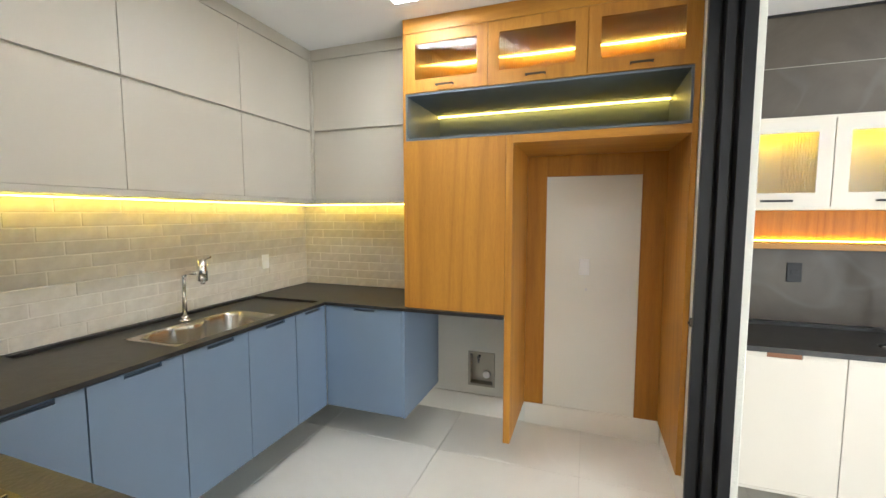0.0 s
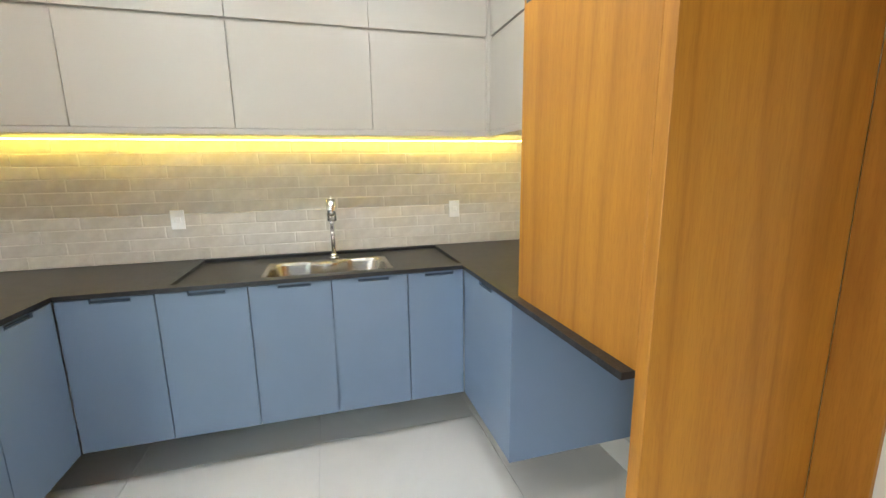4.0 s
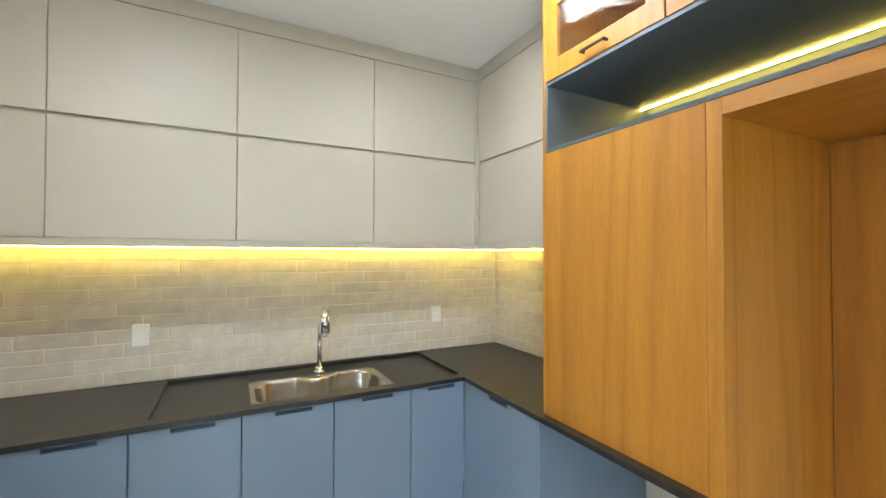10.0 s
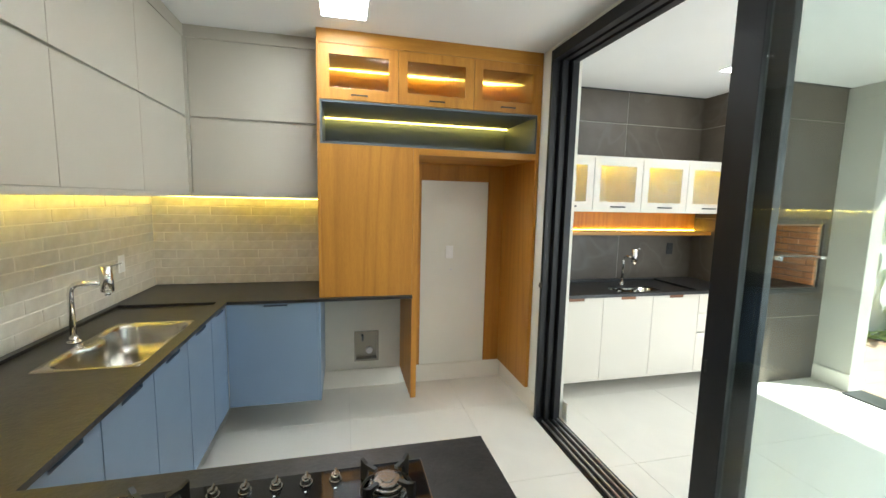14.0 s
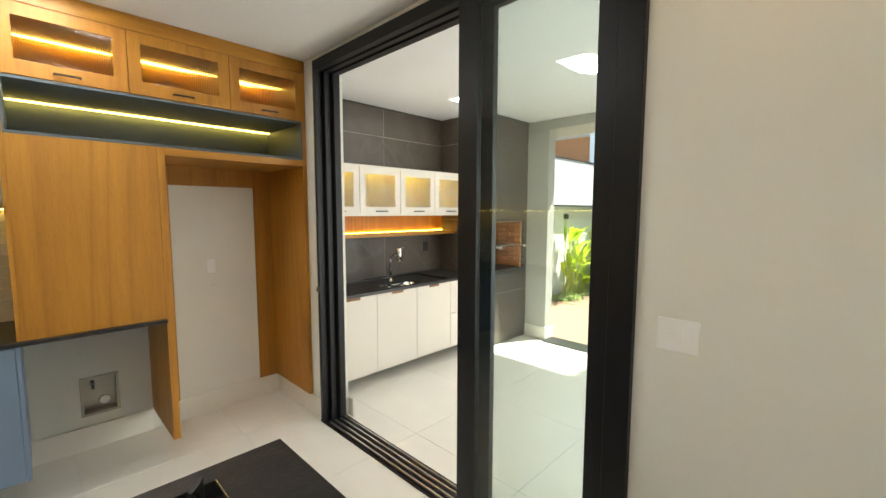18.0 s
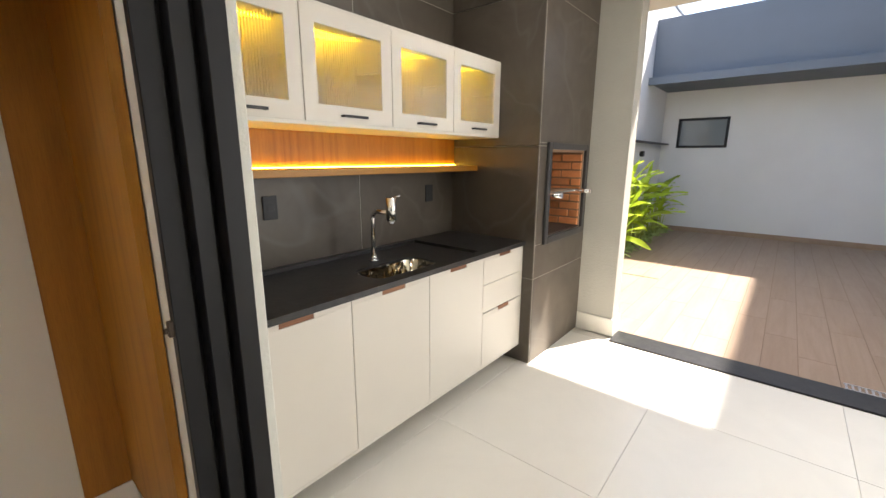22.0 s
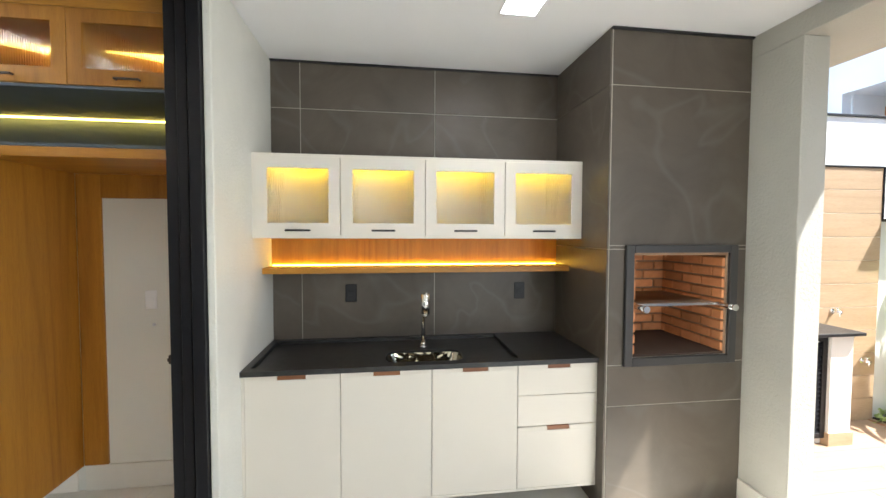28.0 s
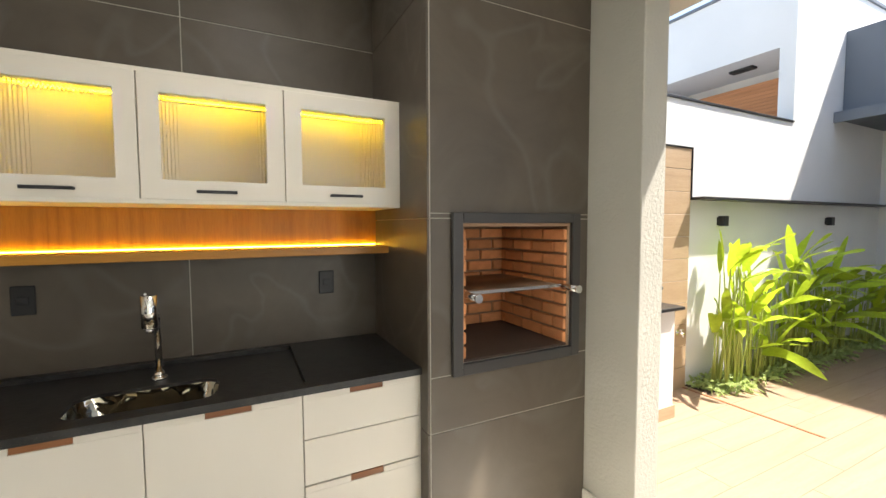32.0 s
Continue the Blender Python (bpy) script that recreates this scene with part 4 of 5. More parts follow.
def burner(x, y, s):
    z = 0.9405
    b = part("burner", cyls(((x, y, z), (x, y, z + 0.007), 0.064 * s, 0.06 * s), ((x, y, z + 0.007), (x, y, z + 0.017), 0.052 * s, 0.055 * s), ((x, y, z + 0.017), (x, y, z + 0.028), 0.046 * s, 0.049 * s), seg=28), "burner_steel", hob)
    part("cap", cyls(((x, y, z + 0.028), (x, y, z + 0.036), 0.04 * s, 0.037 * s), ((x, y, z + 0.036), (x, y, z + 0.039), 0.022 * s, 0.02 * s), seg=28), "burner_steel", b)
    for k in range(4):
        bm = bmesh.new()
        a = radians(45 + 90 * k)
        c, sn = math.cos(a), math.sin(a)
        r0, r1 = 0.042 * s, 0.098 * s
        side = Vector((-sn, c, 0)) * 0.006
        prof = [(r0, 0.047), (r1 * 0.8, 0.05), (r1, 0.06), (r1, 0.0), (r1 * 0.84, 0.0), (r1 * 0.74, 0.036), (r0, 0.039)]
        q = [[bm.verts.new(Vector((x + r * c, y + r * sn, z + h)) + sg * side) for r, h in prof] for sg in (-1, 1)]
        bm.faces.new(q[0])
        bm.faces.new(q[1][::-1])
        for i in range(len(prof)):
            j = (i + 1) % len(prof)
            bm.faces.new((q[0][i], q[1][i], q[1][j], q[0][j]))
        part("pan_arm", bm, "iron", b)
    bm = bmesh.new()
    ring = [(x + 0.075 * s * math.cos(a), y + 0.075 * s * math.sin(a), z + 0.004) for a in (2 * math.pi * i / 28 for i in range(29))]
    add_tube(bm, ring, 0.004, 8)
    part("ring", bm, "iron", b)


for x, y, s in ((-2.335, -1.0, 0.95), (-2.61, -1.0, 1.0), (-2.5, -0.7, 1.25), (-2.335, -0.42, 0.95), (-2.61, -0.42, 1.0)):
    burner(x, y, s)
for k in range(5):
    y = -0.86 + 0.08 * k
    kn = part("knob", cyls(((-2.262, y, 0.9405), (-2.262, y, 0.946), 0.019, 0.017), ((-2.262, y, 0.946), (-2.262, y, 0.96), 0.014, 0.012)), "burner_steel", hob)
    part("grip", boxes((-2.277, -2.247, y - 0.0035, y + 0.0035, 0.96, 0.967), bevel=0.001), "burner_steel", kn)
    part("marking", boxes((-2.3, -2.296, y - 0.003, y + 0.003, 0.9405, 0.9408), bevel=0), "white_plastic", hob)
part("marking", boxes((-2.33, -2.318, -0.73, -0.71, 0.9405, 0.9408), bevel=0), "white_plastic", hob)

# ---- barbecue room furniture ----
enter(BARBECUE)
GY = (-2.69, -3.189, -3.694, -4.196, -4.72)
gtop, gbot = 2.125, 1.63
t = thing("glazed_cabinet", (0.23, -3.7, 1.63), "cream lacquered wall cabinet with four reeded glass doors, lit inside", "cabinet")
for y in (GY[0] - 0.018, GY[4]):
    part("side_panel", boxes((0.026, 0.438, y, y + 0.018, gbot, gtop), bevel=0.001), "cream", t)
for name, z in (("bottom_panel", gbot), ("top_panel", gtop - 0.018)):
    part(name, boxes((0.026, 0.438, GY[4] + 0.018, GY[0] - 0.018, z, z + 0.018), bevel=0.001), "cream", t)
part("back_panel", boxes((0.425, 0.438, GY[4] + 0.018, GY[0] - 0.018, gbot + 0.018, gtop - 0.018), bevel=0), "cream", t)
for y in GY[1:-1]:
    part("partition", boxes((0.05, 0.42, y - 0.008, y + 0.008, gbot + 0.019, gtop - 0.019), bevel=0), "cream", t)
for a, b in zip(GY, GY[1:]):
    a2, b2 = (a - 0.016 if a == GY[0] else a - 0.002), (b + 0.016 if b == GY[4] else b + 0.002)
    glass_flap(t, 0.024, a2, b2, gbot + 0.016, gtop - 0.016, 0.068, "cream", 0.14, 0.075, "black_matte")
    part("led_strip", boxes((0.352, 0.358, a - 0.03, b + 0.03, 2.1, 2.106), bevel=0), "led_cabinet", t, "glowing warm LED line")
    for y in (a2 - 0.04, b2 + 0.04):
        part("flap_stay", boxes((0.052, 0.2, y - 0.006, y + 0.006, 1.905, 1.915), (0.192, 0.21, y - 0.008, y + 0.008, 1.86, 1.96), bevel=0.002), "alu", t, "slim steel flap stay behind the glass")

t = thing("wall_shelf", (0.32, -3.7, 1.402), "honey oak wall shelf with back panel and an amber LED line", "shelf")
part("back_panel", boxes((0.42, 0.4385, -4.718, -2.691, 1.44, 1.629), bevel=0.001), "wood", t)
part("board", boxes((0.2, 0.4385, -4.712, -2.688, 1.403, 1.439), bevel=0.002), "wood_y", t)
part("led_strip", boxes((0.406, 0.416, -4.7, -2.7, 1.4395, 1.446), bevel=0), "led_amber", t, "glowing amber LED line")

LZ0, LZ1 = 0.143, 0.898
XG = -0.206
units = ((GY[0], -3.207, ((LZ0 + 0.018, LZ1, 0.15),)), (-3.207, -3.712, ((LZ0 + 0.018, LZ1, 0.15),)), (-3.712, -4.216, ((LZ0 + 0.018, LZ1, 0.15),)), (-4.216, GY[4], ((0.716, LZ1, 0.14), (0.532, 0.712, 0), (LZ0 + 0.018, 0.528, 0.14))))
for k, (a, b, fronts) in enumerate(units):
    t = thing("base_cabinet", (0.1, (a + b) / 2, LZ0), "cream lacquered base cabinet with a copper-toned finger notch" if k < 3 else "cream lacquered base cabinet with three drawers", "cabinet", "cream base cabinets")
    part("body", carcass(XG + 0.021, 0.438, b, a, LZ0, LZ1 - 0.002), "cream", t)
    part("rail", boxes((XG + 0.021, XG + 0.039, b + 0.001, a - 0.001, 0.66, LZ1 - 0.002), bevel=0), "cream", t)
    edge = [(XG + 0.001, 0.0, b, a, LZ0, LZ0 + 0.016)]
    if k == 0:
        edge.append((XG + 0.001, XG + 0.02, a - 0.016, a, LZ0 + 0.016, LZ1 - 0.002))
    if k == 3:
        edge.append((XG + 0.001, XG + 0.02, b, b + 0.016, LZ0 + 0.016, LZ1 - 0.002))
    part("frame", boxes(*edge, bevel=0.001), "cream", t)
    a2, b2 = (a - 0.018 if k == 0 else a - 0.002), (b + 0.018 if k == 3 else b + 0.002)
    for z0, z1, w in fronts:
        c = (a + b) / 2 + (0 if k else 0.0)
        if w:
            bm = boxes((XG, XG + 0.0195, b2, a2, z0, z1 - 0.028), (XG, XG + 0.0195, b2, c - w / 2, z1 - 0.028, z1 - 0.003), (XG, XG + 0.0195, c + w / 2, a2, z1 - 0.028, z1 - 0.003), bevel=0.0008)
        else:
            bm = boxes((XG, XG + 0.0195, b2, a2, z0, z1), bevel=0.0012)
        d = part("drawer" if k == 3 else "door", bm, "cream", t)
        if w:
            part("grip", boxes((XG + 0.004, XG + 0.02, c - w / 2 + 0.001, c + w / 2 - 0.001, z1 - 0.0275, z1 - 0.003), bevel=0), "wood_dark", d, "copper-toned wooden finger notch")

SX0, SX1, SY0, SY1 = -0.105, 0.13, -3.93, -3.45
t = thing("worktop", (0.1, -3.7, 0.9), "brushed black granite worktop with a sunken wet area", "worktop")
gxs, gys = [-0.225, -0.16, SX0, SX1, 0.395, 0.4385], [-4.722, -4.235, SY0, SY1, -2.73, -2.688]
part("slab", plate(gxs, gys, lambda x, y: not within(x, y, (SX0, SX1, SY0, SY1)), 0.9, 0.908), "granite", t)
part("raised_surface", plate(gxs, gys, lambda x, y: not within(x, y, (-0.16, 0.395, -4.235, -2.73)), 0.9082, 0.928), "granite", t)
t = thing("bar_sink", (0.0, -3.7, 0.78), "small polished steel undermount sink", "sink")
bm = bmesh.new()
sink_bowl(bm, (SX0 + SX1) / 2, (SY0 + SY1) / 2, (SX1 - SX0) / 2 + 0.004, (SY1 - SY0) / 2 + 0.004, 0.08, 0.9055, 0.16, True)
part("bowl", bm, "pressed_steel", t)
cx, cy = (SX0 + SX1) / 2, (SY0 + SY1) / 2
ring = bmesh.new()
outer = rounded(cx, cy, (SX1 - SX0) / 2 + 0.001, (SY1 - SY0) / 2 + 0.001, 0.012, 0.9078)
inner = rounded(cx, cy, (SX1 - SX0) / 2 - 0.004, (SY1 - SY0) / 2 - 0.004, 0.07, 0.9078)
low = rounded(cx, cy, (SX1 - SX0) / 2 - 0.004, (SY1 - SY0) / 2 - 0.004, 0.07, 0.895)
add_loft(ring, [outer, inner, low], close_last=False, smooth=False)
part("cutout_edge", ring, "granite", t)
tall_faucet((0.215, -3.7, 0.908), (-1, 0), 1.025, "tall chrome faucet behind the small sink")
for y in (-3.214, -4.433):
    plate_switch((0.44, y, 1.242), "-x", 0.078, 0.122, "black_matte", 0, "black wall socket on the dark stoneware")

# barbecue
bbq = thing("barbecue", (-0.3, -5.17, 0.9), "built-in brick barbecue with a black steel frame and a grill", "barbecue")
part("frame", boxes((-0.314, -0.291, -4.865, -4.815, 0.895, 1.6), (-0.314, -0.291, -5.53, -5.48, 0.895, 1.6), (-0.314, -0.291, -5.48, -4.865, 0.895, 0.945), (-0.314, -0.291, -5.48, -4.865, 1.555, 1.6), bevel=0.003), "gunmetal", bbq)
lin = part("lining", boxes((0.27, 0.299, -5.479, -4.866, 0.946, 1.554), (-0.29, 0.27, -4.879, -4.866, 0.946, 1.554), (-0.29, 0.27, -5.479, -5.466, 0.946, 1.554), (-0.29, 0.27, -5.466, -4.879, 1.54, 1.554), bevel=0), "mortar", bbq)
part("hearth", boxes((-0.29, 0.269, -5.465, -4.88, 0.946, 0.957), bevel=0), "hearth", bbq, "dark brown hearth")
bl, bh = 0.16, 0.052
for row in range(9):
    z = 0.96 + 0.064 * row + bh / 2
    off = (row % 2) * 0.085
    n = 0
    y = -5.466 - off
    while y < -4.879:
        y0, y1 = max(y, -5.466), min(y + bl, -4.879)
        if y1 - y0 > 0.02:
            piece("brick", piece_mesh("brick", (0.02, y1 - y0, bh), "fire_brick", 0.004), (0.264, (y0 + y1) / 2, z), lin)
        y += bl + 0.012
    for yw in (-5.46, -4.885):
        x = -0.285 - off
        while x < 0.25:
            x0, x1 = max(x, -0.285), min(x + bl, 0.252)
            if x1 - x0 > 0.02:
                piece("brick", piece_mesh("brick", (x1 - x0, 0.02, bh), "fire_brick", 0.004), ((x0 + x1) / 2, yw, z), lin)
            x += bl + 0.012
gr = bmesh.new()
for k in range(22):
    y = -5.42 + k * 0.023
    add_cyl(gr, (-0.27, y, 1.252), (0.22, y, 1.252), 0.0035, seg=8)
for x in (-0.27, -0.02, 0.22):
    add_cyl(gr, (x, -5.43, 1.247), (x, -4.93, 1.247), 0.005, seg=8)
part("grill", gr, "grill", bbq, "wire grill")
part("grill_bar", boxes((-0.282, -0.272, -5.44, -4.9, 1.238, 1.256), bevel=0.002), "steel", bbq)
for y in (-4.9, -5.455):
    part("grill_handle", cyls(((-0.27, y, 1.24), (-0.375, y, 1.24), 0.016), ((-0.375, y, 1.24), (-0.385, y, 1.24), 0.019)), "chrome", bbq)

# ---- garden ----
enter(GARDEN)
solid("ground", boxes((-400, 400, -400, 400, -0.4, -0.16), bevel=0), "ground", "pale ground reaching to the horizon", "ground")
patio = solid("pavement", boxes((-7, 0.42, -12.0, -5.745, -0.15, 0.0038), bevel=0), "patio_grout", "garden patio paved with wood-look planks", "pavement")
solid("garden_wall", boxes((0.42, 0.62, -9.6, -5.6, -0.1, 2.68), bevel=0.002), "garden_white", "white rendered garden boundary wall", "wall")
solid("garden_wall_cap", boxes((0.405, 0.64, -9.6, -5.6, 2.68, 2.7), bevel=0.002), "granite", "black coping on the garden wall", "coping")
solid("garden_wall_ledge", boxes((0.27, 0.419, -11.98, -7.785, 1.775, 1.8), bevel=0.002), "granite", "black granite ledge along the garden wall", "ledge")
nh = thing("neighbour_house", (3, -12, 0), "white two-storey house with a recessed louvred window", "house")
bm = plate([0.42, 0.578, 2.2, 6], [-0.1, 2.69, 3.56, 4.4], lambda x, z: not within(x, z, (0.578, 2.2, 2.69, 3.56)), 0, 0.15)
bmesh.ops.transform(bm, matrix=Matrix.Translation((0, -9.6, 0)) @ Matrix.Rotation(radians(90), 4, "X"), verts=bm.verts[:])
part("front_wall", bm, "garden_white", nh)
for x in (0.42, 5.842):
    part("side_wall", boxes((x, x + 0.158, -16, -9.7505, -0.1, 4.4), bevel=0.001), "garden_white", nh)
part("roof_edge", boxes((0.4, 6, -16, -9.58, 4.4, 4.44), bevel=0.002), "dark_grey", nh)
part("recess", boxes((0.578, 2.2, -10.4, -9.75, 3.56, 3.6), (0.578, 0.6, -10.4, -9.75, 2.65, 3.56), (2.18, 2.2, -10.4, -9.75, 2.65, 3.56), (0.6, 2.18, -10.42, -10.4, 2.65, 3.56), (0.6, 2.18, -10.4, -9.75, 2.65, 2.69), bevel=0), "garden_white", nh)
lv = part("louvre_frame", boxes((0.62, 0.67, -10.3, -10.26, 2.69, 3.42), (2.13, 2.175, -10.3, -10.26, 2.69, 3.42), (0.67, 2.13, -10.3, -10.26, 3.38, 3.42), (1.25, 1.29, -10.3, -10.27, 2.69, 3.38), bevel=0.001), "slat", nh, "varnished wood")
for k in range(15):
    piece("slat", piece_mesh("slat", (1.46, 0.012, 0.044), "slat", 0.002), (1.4, -10.25, 2.715 + 0.046 * k), lv, (radians(-24), 0, 0))
part("soffit_lamp", boxes((1.0, 1.28, -10.0, -9.88, 3.53, 3.559), bevel=0.004), "black_matte", nh)
fb = thing("garden_house", (-3, -12, 0), "low white garden building with a dark grey canopy and parapet", "house")
gx0, gx1, gz0, gz1 = -0.74, 0.135, 1.71, 2.29
part("wall", boxes((-8, gx0, -12.2, -12.0, -0.1, 2.82), (gx1, 0.42, -12.2, -12.0, -0.1, 2.82), (gx0, gx1, -12.2, -12.0, -0.1, gz0), (gx0, gx1, -12.2, -12.0, gz1, 2.82), bevel=0.001), "garden_white", fb)
part("canopy", boxes((-8, 0.418, -12.2, -10.57, 2.82, 2.9), (-8, 0.418, -10.57, -10.53, 2.775, 2.9), bevel=0.002), "dark_grey", fb)
part("parapet", boxes((-8, 0.417, -12.1, -10.76, 2.9, 3.9), bevel=0.002), "dark_grey", fb)
w = part("window", boxes((gx0, gx0 + 0.045, -12.06, -11.985, gz0, gz1), (gx1 - 0.045, gx1, -12.06, -11.985, gz0, gz1), (gx0 + 0.045, gx1 - 0.045, -12.06, -11.985, gz0, gz0 + 0.045), (gx0 + 0.045, gx1 - 0.045, -12.06, -11.985, gz1 - 0.045, gz1), bevel=0.002), "black", fb, "black window frame")
part("pane", boxes((gx0 + 0.045, gx1 - 0.045, -12.04, -12.03, gz0 + 0.045, gz1 - 0.045), bevel=0), "reflection_grey", w, "opaque grey pane, its colour standing in for a reflection")
part("skirting", boxes((-8, 0.41, -11.999, -11.985, -0.02, 0.1), bevel=0.002), "patio", fb)
part("back", boxes((-8, 0.42, -12.6, -12.5, 0, 2.8), bevel=0), "dark_grey", fb)

# outdoor washing point
t = thing("outdoor_cabinet", (0.22, -6.4, 0), "white masonry garden cabinet with a black louvred door and granite top", "cabinet")
part("body", boxes((0.05, 0.419, -7.08, -6.88, 0, 0.88), (0.1, 0.419, -6.88, -5.78, 0, 0.88), bevel=0.002), "white_wall", t)
part("top", boxes((0.0, 0.419, -7.13, -5.765, 0.88, 0.905), bevel=0.002), "granite", t)
part("plinth", boxes((0.038, 0.419, -7.095, -6.87, 0, 0.11), bevel=0.002), "wall_plank", t)
d = part("door", boxes((0.07, 0.098, -6.875, -6.83, 0.06, 0.87), (0.07, 0.098, -6.25, -6.21, 0.06, 0.87), (0.07, 0.098, -6.83, -6.25, 0.83, 0.87), (0.07, 0.098, -6.83, -6.25, 0.06, 0.1), bevel=0.002), "black", t, "black louvred door")
for k in range(20):
    piece("slat", piece_mesh("vent_slat", (0.006, 0.58, 0.035), "black", 0.001), (0.085, -6.54, 0.118 + 0.036 * k), d, (0, radians(30), 0))
clad = solid("wall_cladding", boxes((0.405, 0.4195, -7.77, -5.77, 0, 2.24), bevel=0), "grout", "wood-look tile cladding with black edging on the garden wall", "wall cladding")
for row in range(11):
    z0, z1 = 0.205 * row + 0.002, min(0.205 * (row + 1) - 0.002, 2.24)
    cut = -6.35 - (row % 2) * 0.55
    for a, b in ((-7.768, cut - 0.002), (cut + 0.002, -5.772)):
        piece("tile", piece_mesh("tile", (0.012, b - a, z1 - z0), "wall_plank", 0.0015), (0.399, (a + b) / 2, (z0 + z1) / 2), clad)
solid("cladding_edge", boxes((0.385, 0.419, -7.785, -7.77, 1.8, 2.255), (0.385, 0.419, -7.77, -5.77, 2.241, 2.256), bevel=0.002), "black", "black metal edging of the wood-look cladding", "trim")
for y, z in ((-7.3, 0.995), (-7.62, 0.55)):
    t = thing("garden_tap", (0.39, y, z), "chrome garden tap on the wood-look tiles", "tap", "garden taps")
    part("body", cyls(((0.393, y, z), (0.32, y, z), 0.011), ((0.39, y, z), (0.384, y, z), 0.022), ((0.33, y, z), (0.33, y, z - 0.035), 0.008)), "chrome", t)
    part("handle", cyls(((0.345, y, z), (0.345, y, z + 0.03), 0.005), ((0.345, y - 0.025, z + 0.032), (0.345, y + 0.025, z + 0.032), 0.005)), "chrome", t)
for y in (-8.27, -10.48):
    t = thing("wall_lamp", (0.42, y, 1.52), "small black square garden wall lamp", "wall lamp", "garden wall lamps")
    part("body", boxes((0.35, 0.405, y - 0.042, y + 0.042, 1.53, 1.63), bevel=0.004), "black_matte", t)
    part("mount", boxes((0.405, 0.4195, y - 0.04, y + 0.04, 1.54, 1.62), bevel=0.002), "black_matte", t)
t = thing("slot_drain", (-0.13, -7.745, -0.01), "thin brown slot drain in the patio", "drain")
bm = bmesh.new()
add_box(bm, -0.53, 0.53, -0.011, 0.011, 0, 0.006, 0.001)
bmesh.ops.transform(bm, matrix=Matrix.Translation((-0.13, -7.745, 0.004)) @ Matrix.Rotation(radians(1.0), 4, "Z"), verts=bm.verts[:])
part("cover", bm, "wood_dark", t)
t = thing("drain_grate", (-2.43, -5.8, 0), "white metal drain grate beside the threshold", "drain grate")
part("frame", boxes((-2.635, -2.235, -5.86, -5.85, -0.01, 0.013), (-2.635, -2.235, -5.775, -5.765, -0.01, 0.013), bevel=0.001), "alu", t)
for k in range(13):
    part("bar", boxes((-2.635 + 0.032 * k, -2.623 + 0.032 * k, -5.85, -5.775, -0.01, 0.011), bevel=0.001), "alu", t)

# planting
solid("planting_bed", boxes((0.19, 0.4195, -11.95, -7.8, -0.05, 0.012), bevel=0.004), "soil", "bare soil bed along the garden wall", "planting bed")
rng = random.Random(7)


def leaf_mesh(bm, base, way, length, width, rise, droop, twist):
    """A long pointed blade that arches along way, folded at its midrib."""
    w = Vector((math.cos(way), math.sin(way), 0))
    side = Vector((-w.y, w.x, 0))
    rows = []
    n = 9
    for k in range(n + 1):
        s = k / n
        c = Vector(base) + w * (length * s * math.cos(rise) * (1 + 0.15 * s)) + Vector((0, 0, length * (math.sin(rise) * s - droop * s * s)))
        half = width * (math.sin(math.pi * min(1, 0.04 + 0.96 * s) ** 0.75) ** 0.8) * 0.5 + 0.001
        tilt = side * math.cos(twist) + Vector((0, 0, math.sin(twist)))
        wave = 0.012 * math.sin(9 * s + twist * 5)
        rows.append([bm.verts.new(c - tilt * half + Vector((0, 0, 0.22 * half + wave))), bm.verts.new(c), bm.verts.new(c + tilt * half + Vector((0, 0, 0.22 * half - wave)))])
    for a, b in zip(rows, rows[1:]):
        for i in range(2):
            f = bm.faces.new((a[i], a[i + 1], b[i + 1], b[i]))
            f.smooth = True


def broad_plant(x, y, h, n):
    t = thing("broadleaf_plant", (x, y, 0.01), "lush green broad-leaved garden plant in the soil bed", "plant", "broad-leaved plants")
    for k in range(n):
        a = math.pi + rng.uniform(-2.4, 2.4)
        s = rng.uniform(0.25, 1.0)
        bx, by = x + rng.uniform(-0.08, 0.05), y + rng.uniform(-0.22, 0.22)
        topz = h * s * 0.7
        tip = (min(0.34, bx + 0.05 * math.cos(a)), by + 0.08 * math.sin(a), topz)
        bm = bmesh.new()
        add_tube(bm, [(bx, by, 0.0), (bx * 0.5 + tip[0] * 0.5, by * 0.6 + tip[1] * 0.4, topz * 0.55), tip], [0.011, 0.008, 0.005], 7)
        part("stalk", bm, "stalk", t)
        bm = bmesh.new()
        length = rng.uniform(0.42, 0.72)
        rise = rng.uniform(0.35, 1.25)
        if math.cos(a) > 0:
            length *= 0.6
            rise = rng.uniform(1.3, 1.5)
        leaf_mesh(bm, tip, a, length, length * rng.uniform(0.14, 0.2), rise, rng.uniform(0.15, 0.6), rng.uniform(-0.8, 0.8))
        part("leaf", bm, "leaf", t)


for y, h, n in ((-8.2, 1.75, 30), (-8.7, 1.5, 26), (-9.2, 1.6, 28), (-9.65, 1.4, 24), (-10.1, 1.45, 24), (-10.6, 1.3, 16), (-11.1, 1.3, 14), (-11.55, 1.2, 12)):
    broad_plant(0.26 + rng.uniform(-0.04, 0.04), y, h, n)
bm = bmesh.new()
for k in range(330):
    x, y = rng.uniform(0.12, 0.39), rng.uniform(-11.9, -7.84)
    for j in range(6):
        leaf_mesh(bm, (x, y, 0.0), rng.uniform(0, 6.28), rng.uniform(0.16, 0.32), 0.02, rng.uniform(0.5, 1.3), rng.uniform(0.4, 0.9), rng.uniform(-0.4, 0.4)) if j % 2 else leaf_mesh(bm, (x, y, 0.0), rng.uniform(0, 6.28), rng.uniform(0.12, 0.22), 0.015, rng.uniform(0.7, 1.4), rng.uniform(0.3, 0.7), 0.1)
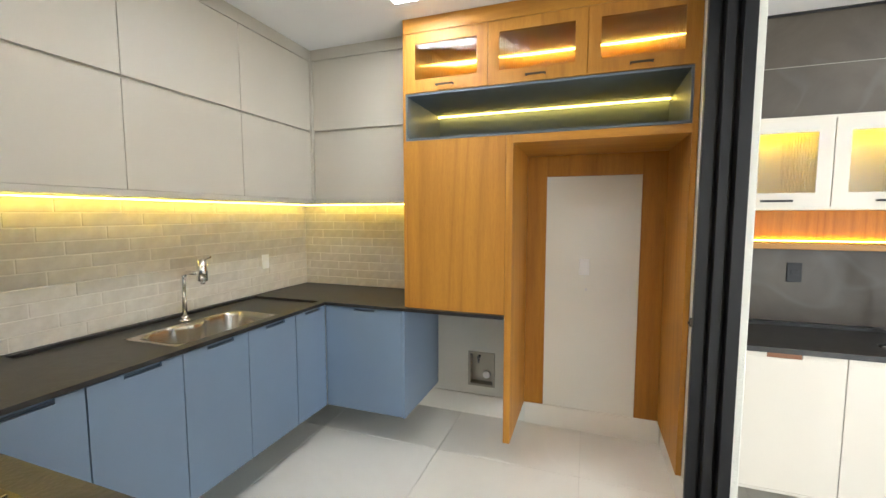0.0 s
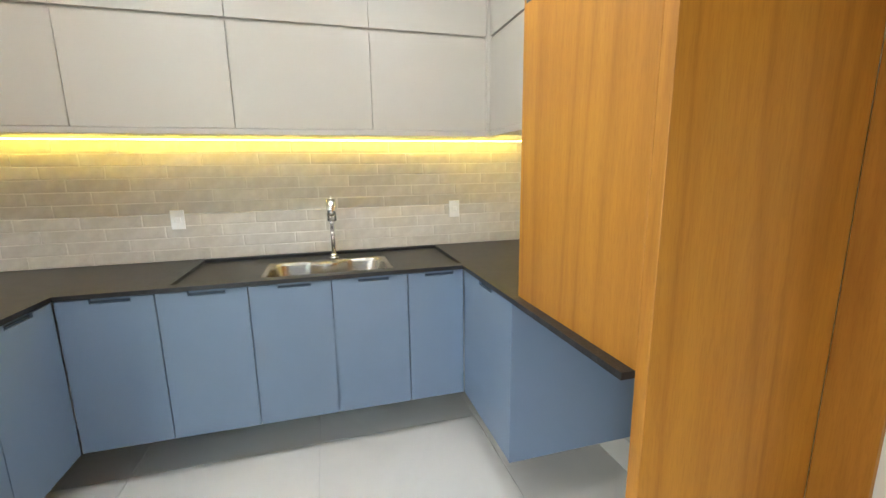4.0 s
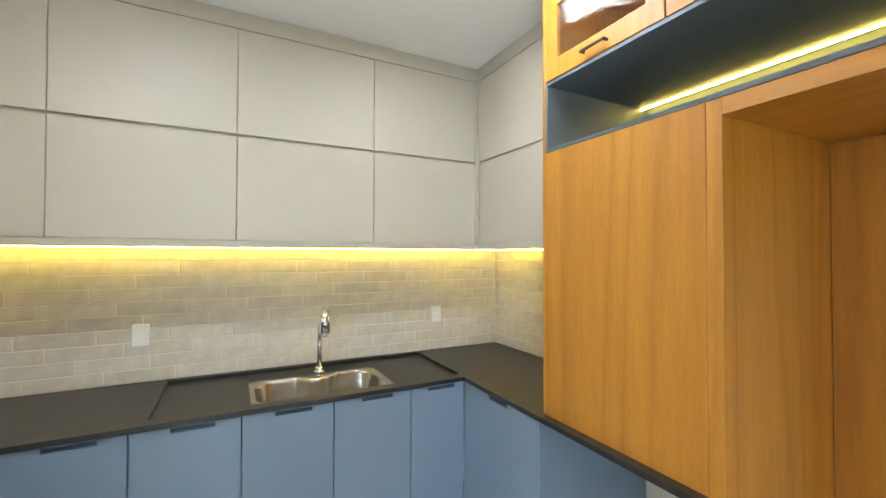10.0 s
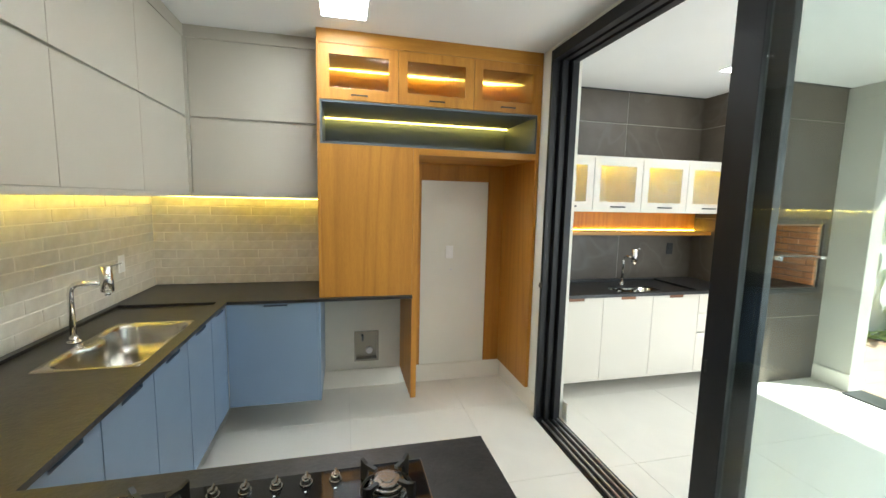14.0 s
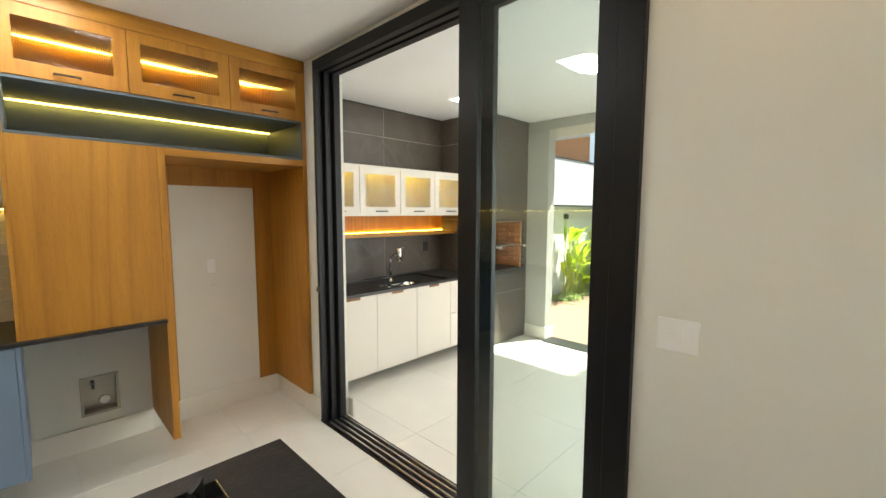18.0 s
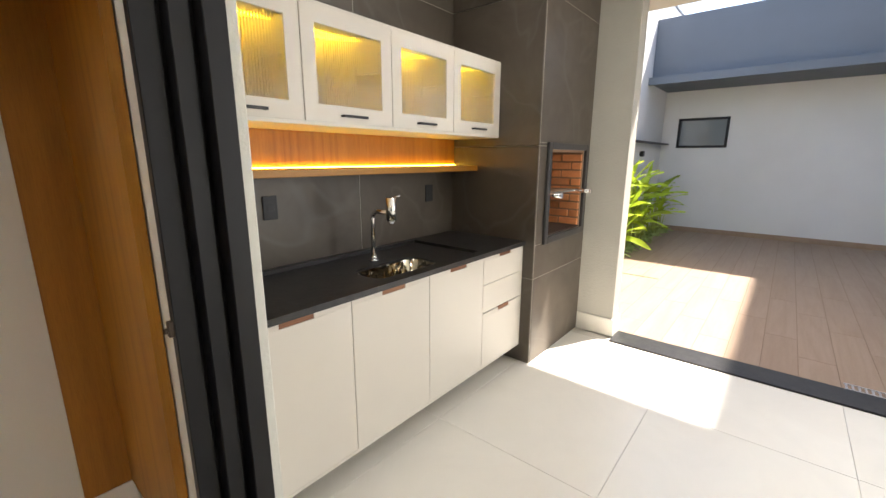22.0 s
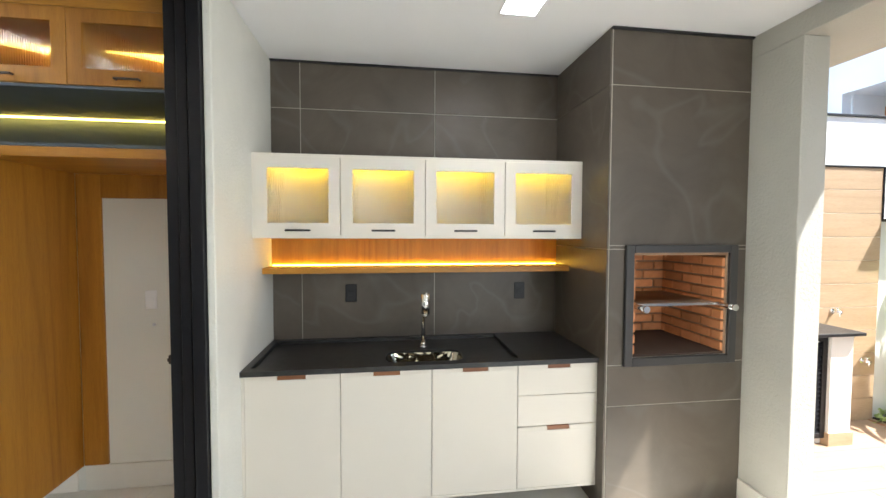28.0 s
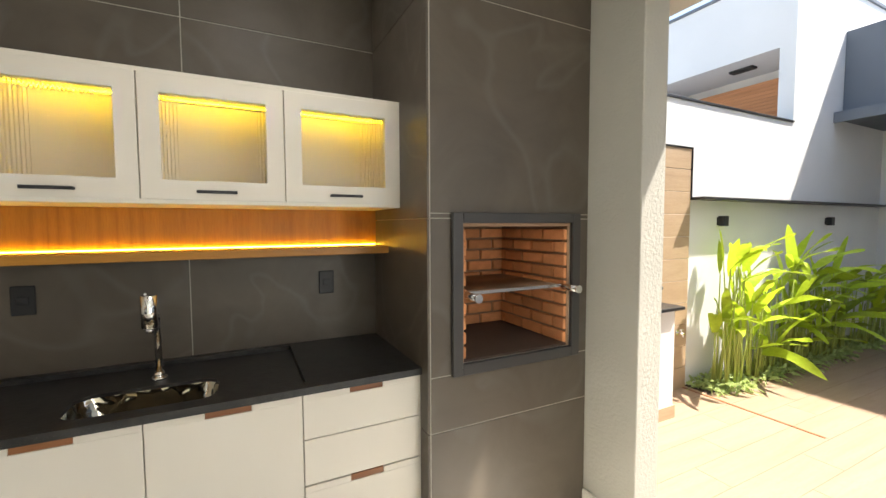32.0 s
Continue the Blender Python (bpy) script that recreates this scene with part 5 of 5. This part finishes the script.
solid("grass_tufts", bm, "tuft", "pale green striped grass tufts along the bed", "grass", "stuff")

# beyond the dining window
enter(WORLD)
solid("street_wall", boxes((-30, 4, 11.0, 11.2, -0.2, 1.45), bevel=0), "white_wall", "long white street wall beyond the dining window", "wall")
t = thing("far_house", (-23.5, 18, 0), "white block of a house beyond the street", "house")
part("wall", boxes((-26, -21.5, 17, 20, -0.2, 4.3), bevel=0.01), "white_wall", t)
bm = bmesh.new()
for k in range(1400):
    c = Vector((rng.gauss(-17.0, 2.2), 21 + rng.gauss(0, 0.8), abs(rng.gauss(1.6, 0.5))))
    u, v = Vector((rng.uniform(-1, 1), rng.uniform(-1, 1), rng.uniform(-1, 1))).normalized() * 0.34, Vector((rng.uniform(-1, 1), rng.uniform(-1, 1), rng.uniform(-1, 1))).normalized() * 0.26
    bm.faces.new([bm.verts.new(c + q) for q in (-u, v, u, -v)])
solid("far_bushes", bm, "bush", "green bushes far beyond the street wall", "bushes", "stuff")


# ---- pieces of floors, walls and pavement ----
def lay(parent, name, mat, xs, ys, z, thick, gap, bevel):
    for a, b in zip(xs, xs[1:]):
        for c, d in zip(ys, ys[1:]):
            piece(name, piece_mesh(name, (b - a - gap, d - c - gap, thick), mat, bevel), ((a + b) / 2, (c + d) / 2, z - thick / 2), parent)


TILE = 0.89
lay(floor, "tile", "floor", [-4.8] + [0.09 - TILE * k for k in range(5, -1, -1)] + [0.65], [-2.2] + [-1.68 + TILE * k for k in range(5)] + [1.955], 0.0, 0.008, 0.0022, 0.0007)
lay(floor, "tile", "floor", [-4.19] + [0.09 - TILE * k for k in range(4, -1, -1)] + [0.74], [-5.1, -4.35, -3.46, -2.57, -2.36], 0.0, 0.008, 0.0022, 0.0007)
solid("grout_bed", boxes((-2.47, 0.64, 0.6457, 0.6515, 0.957, 1.635), (0.6365, 0.6515, -0.59, 0.647, 0.957, 1.635), bevel=0), "grout", "pale grout behind the brick tiles", "grout")
enter(KITCHEN)
PITCH, BW = 0.0795, 0.345
for wall_ob, axis, u0, u1, face in ((wall_sink, "x", -2.903, 0.751, 0.765), (wall_east, "y", -0.69, 0.754, 0.761)):
    for row in range(11):
        z0 = 0.933 + PITCH * row
        z1 = min(z0 + PITCH - 0.006, 1.728)
        if z1 - z0 < 0.012:
            continue
        u = u0 - BW * ((row * 0.37 + 0.2) % 1.0)
        while u < u1:
            a, b = max(u, u0), min(u + BW - 0.006, u1)
            if b - a > 0.02:
                size = (b - a, 0.02, z1 - z0) if axis == "x" else (0.02, b - a, z1 - z0)
                d = rng.uniform(-0.0008, 0.0008)
                at = ((a + b) / 2, face + d, (z0 + z1) / 2) if axis == "x" else (face + d, (a + b) / 2, (z0 + z1) / 2)
                piece("brick", piece_mesh("brick_tile", size, "brick_tile", 0.002), at, wall_ob)
            u += BW

enter(BARBECUE)
ZJ = (GF, 0.658, 1.575, 2.503, G_CEIL)
for a, b in zip(ZJ, ZJ[1:]):
    for c, d in ((-2.883, -2.69), (-3.801, -2.883), (-4.72, -3.801)):
        piece("tile", piece_mesh("wall_tile", (0.012, d - c - 0.005, b - a - 0.005), "slate", 0.0008), (0.446, (c + d) / 2, (a + b) / 2), wall_g)
    piece("tile", piece_mesh("wall_tile", (0.724, 0.012, b - a - 0.005), "slate", 0.0008), (0.075, -4.714, (a + b) / 2), column)
    if a < 1.0 < b:
        faces = ((a, 0.9, -5.6, -4.72), (0.9, b, -4.82, -4.72), (0.9, b, -5.6, -5.526))
    elif a < 1.6 < b:
        faces = ((a, 1.596, -4.82, -4.72), (a, 1.596, -5.6, -5.526), (1.596, b, -5.6, -4.72))
    else:
        faces = ((a, b, -5.6, -4.72),)
    for z0, z1, y0, y1 in faces:
        if y1 - y0 > 0.02:
            piece("tile", piece_mesh("wall_tile", (0.012, y1 - y0 - 0.005, z1 - z0 - 0.005), "slate", 0.0008), (-0.285, (y0 + y1) / 2, (z0 + z1) / 2), column)

enter(GARDEN)
x, row = 0.42, 0
while x > -6.9:
    x2 = max(x - 0.22, -7)
    y = -5.76 + (row % 3) * 0.4
    edges = [-5.752] + [v for v in (y - 1.2 * k for k in range(7)) if -11.97 < v < -5.77] + [-11.985]
    for a, b in zip(edges, edges[1:]):
        if a - b > 0.03:
            piece("plank", piece_mesh("plank", (round(x - x2 - 0.004, 3), round(a - b - 0.003, 3), 0.012), "patio", 0.001), ((x + x2) / 2, (a + b) / 2, 0.0), patio)
    x, row = x2, row + 1
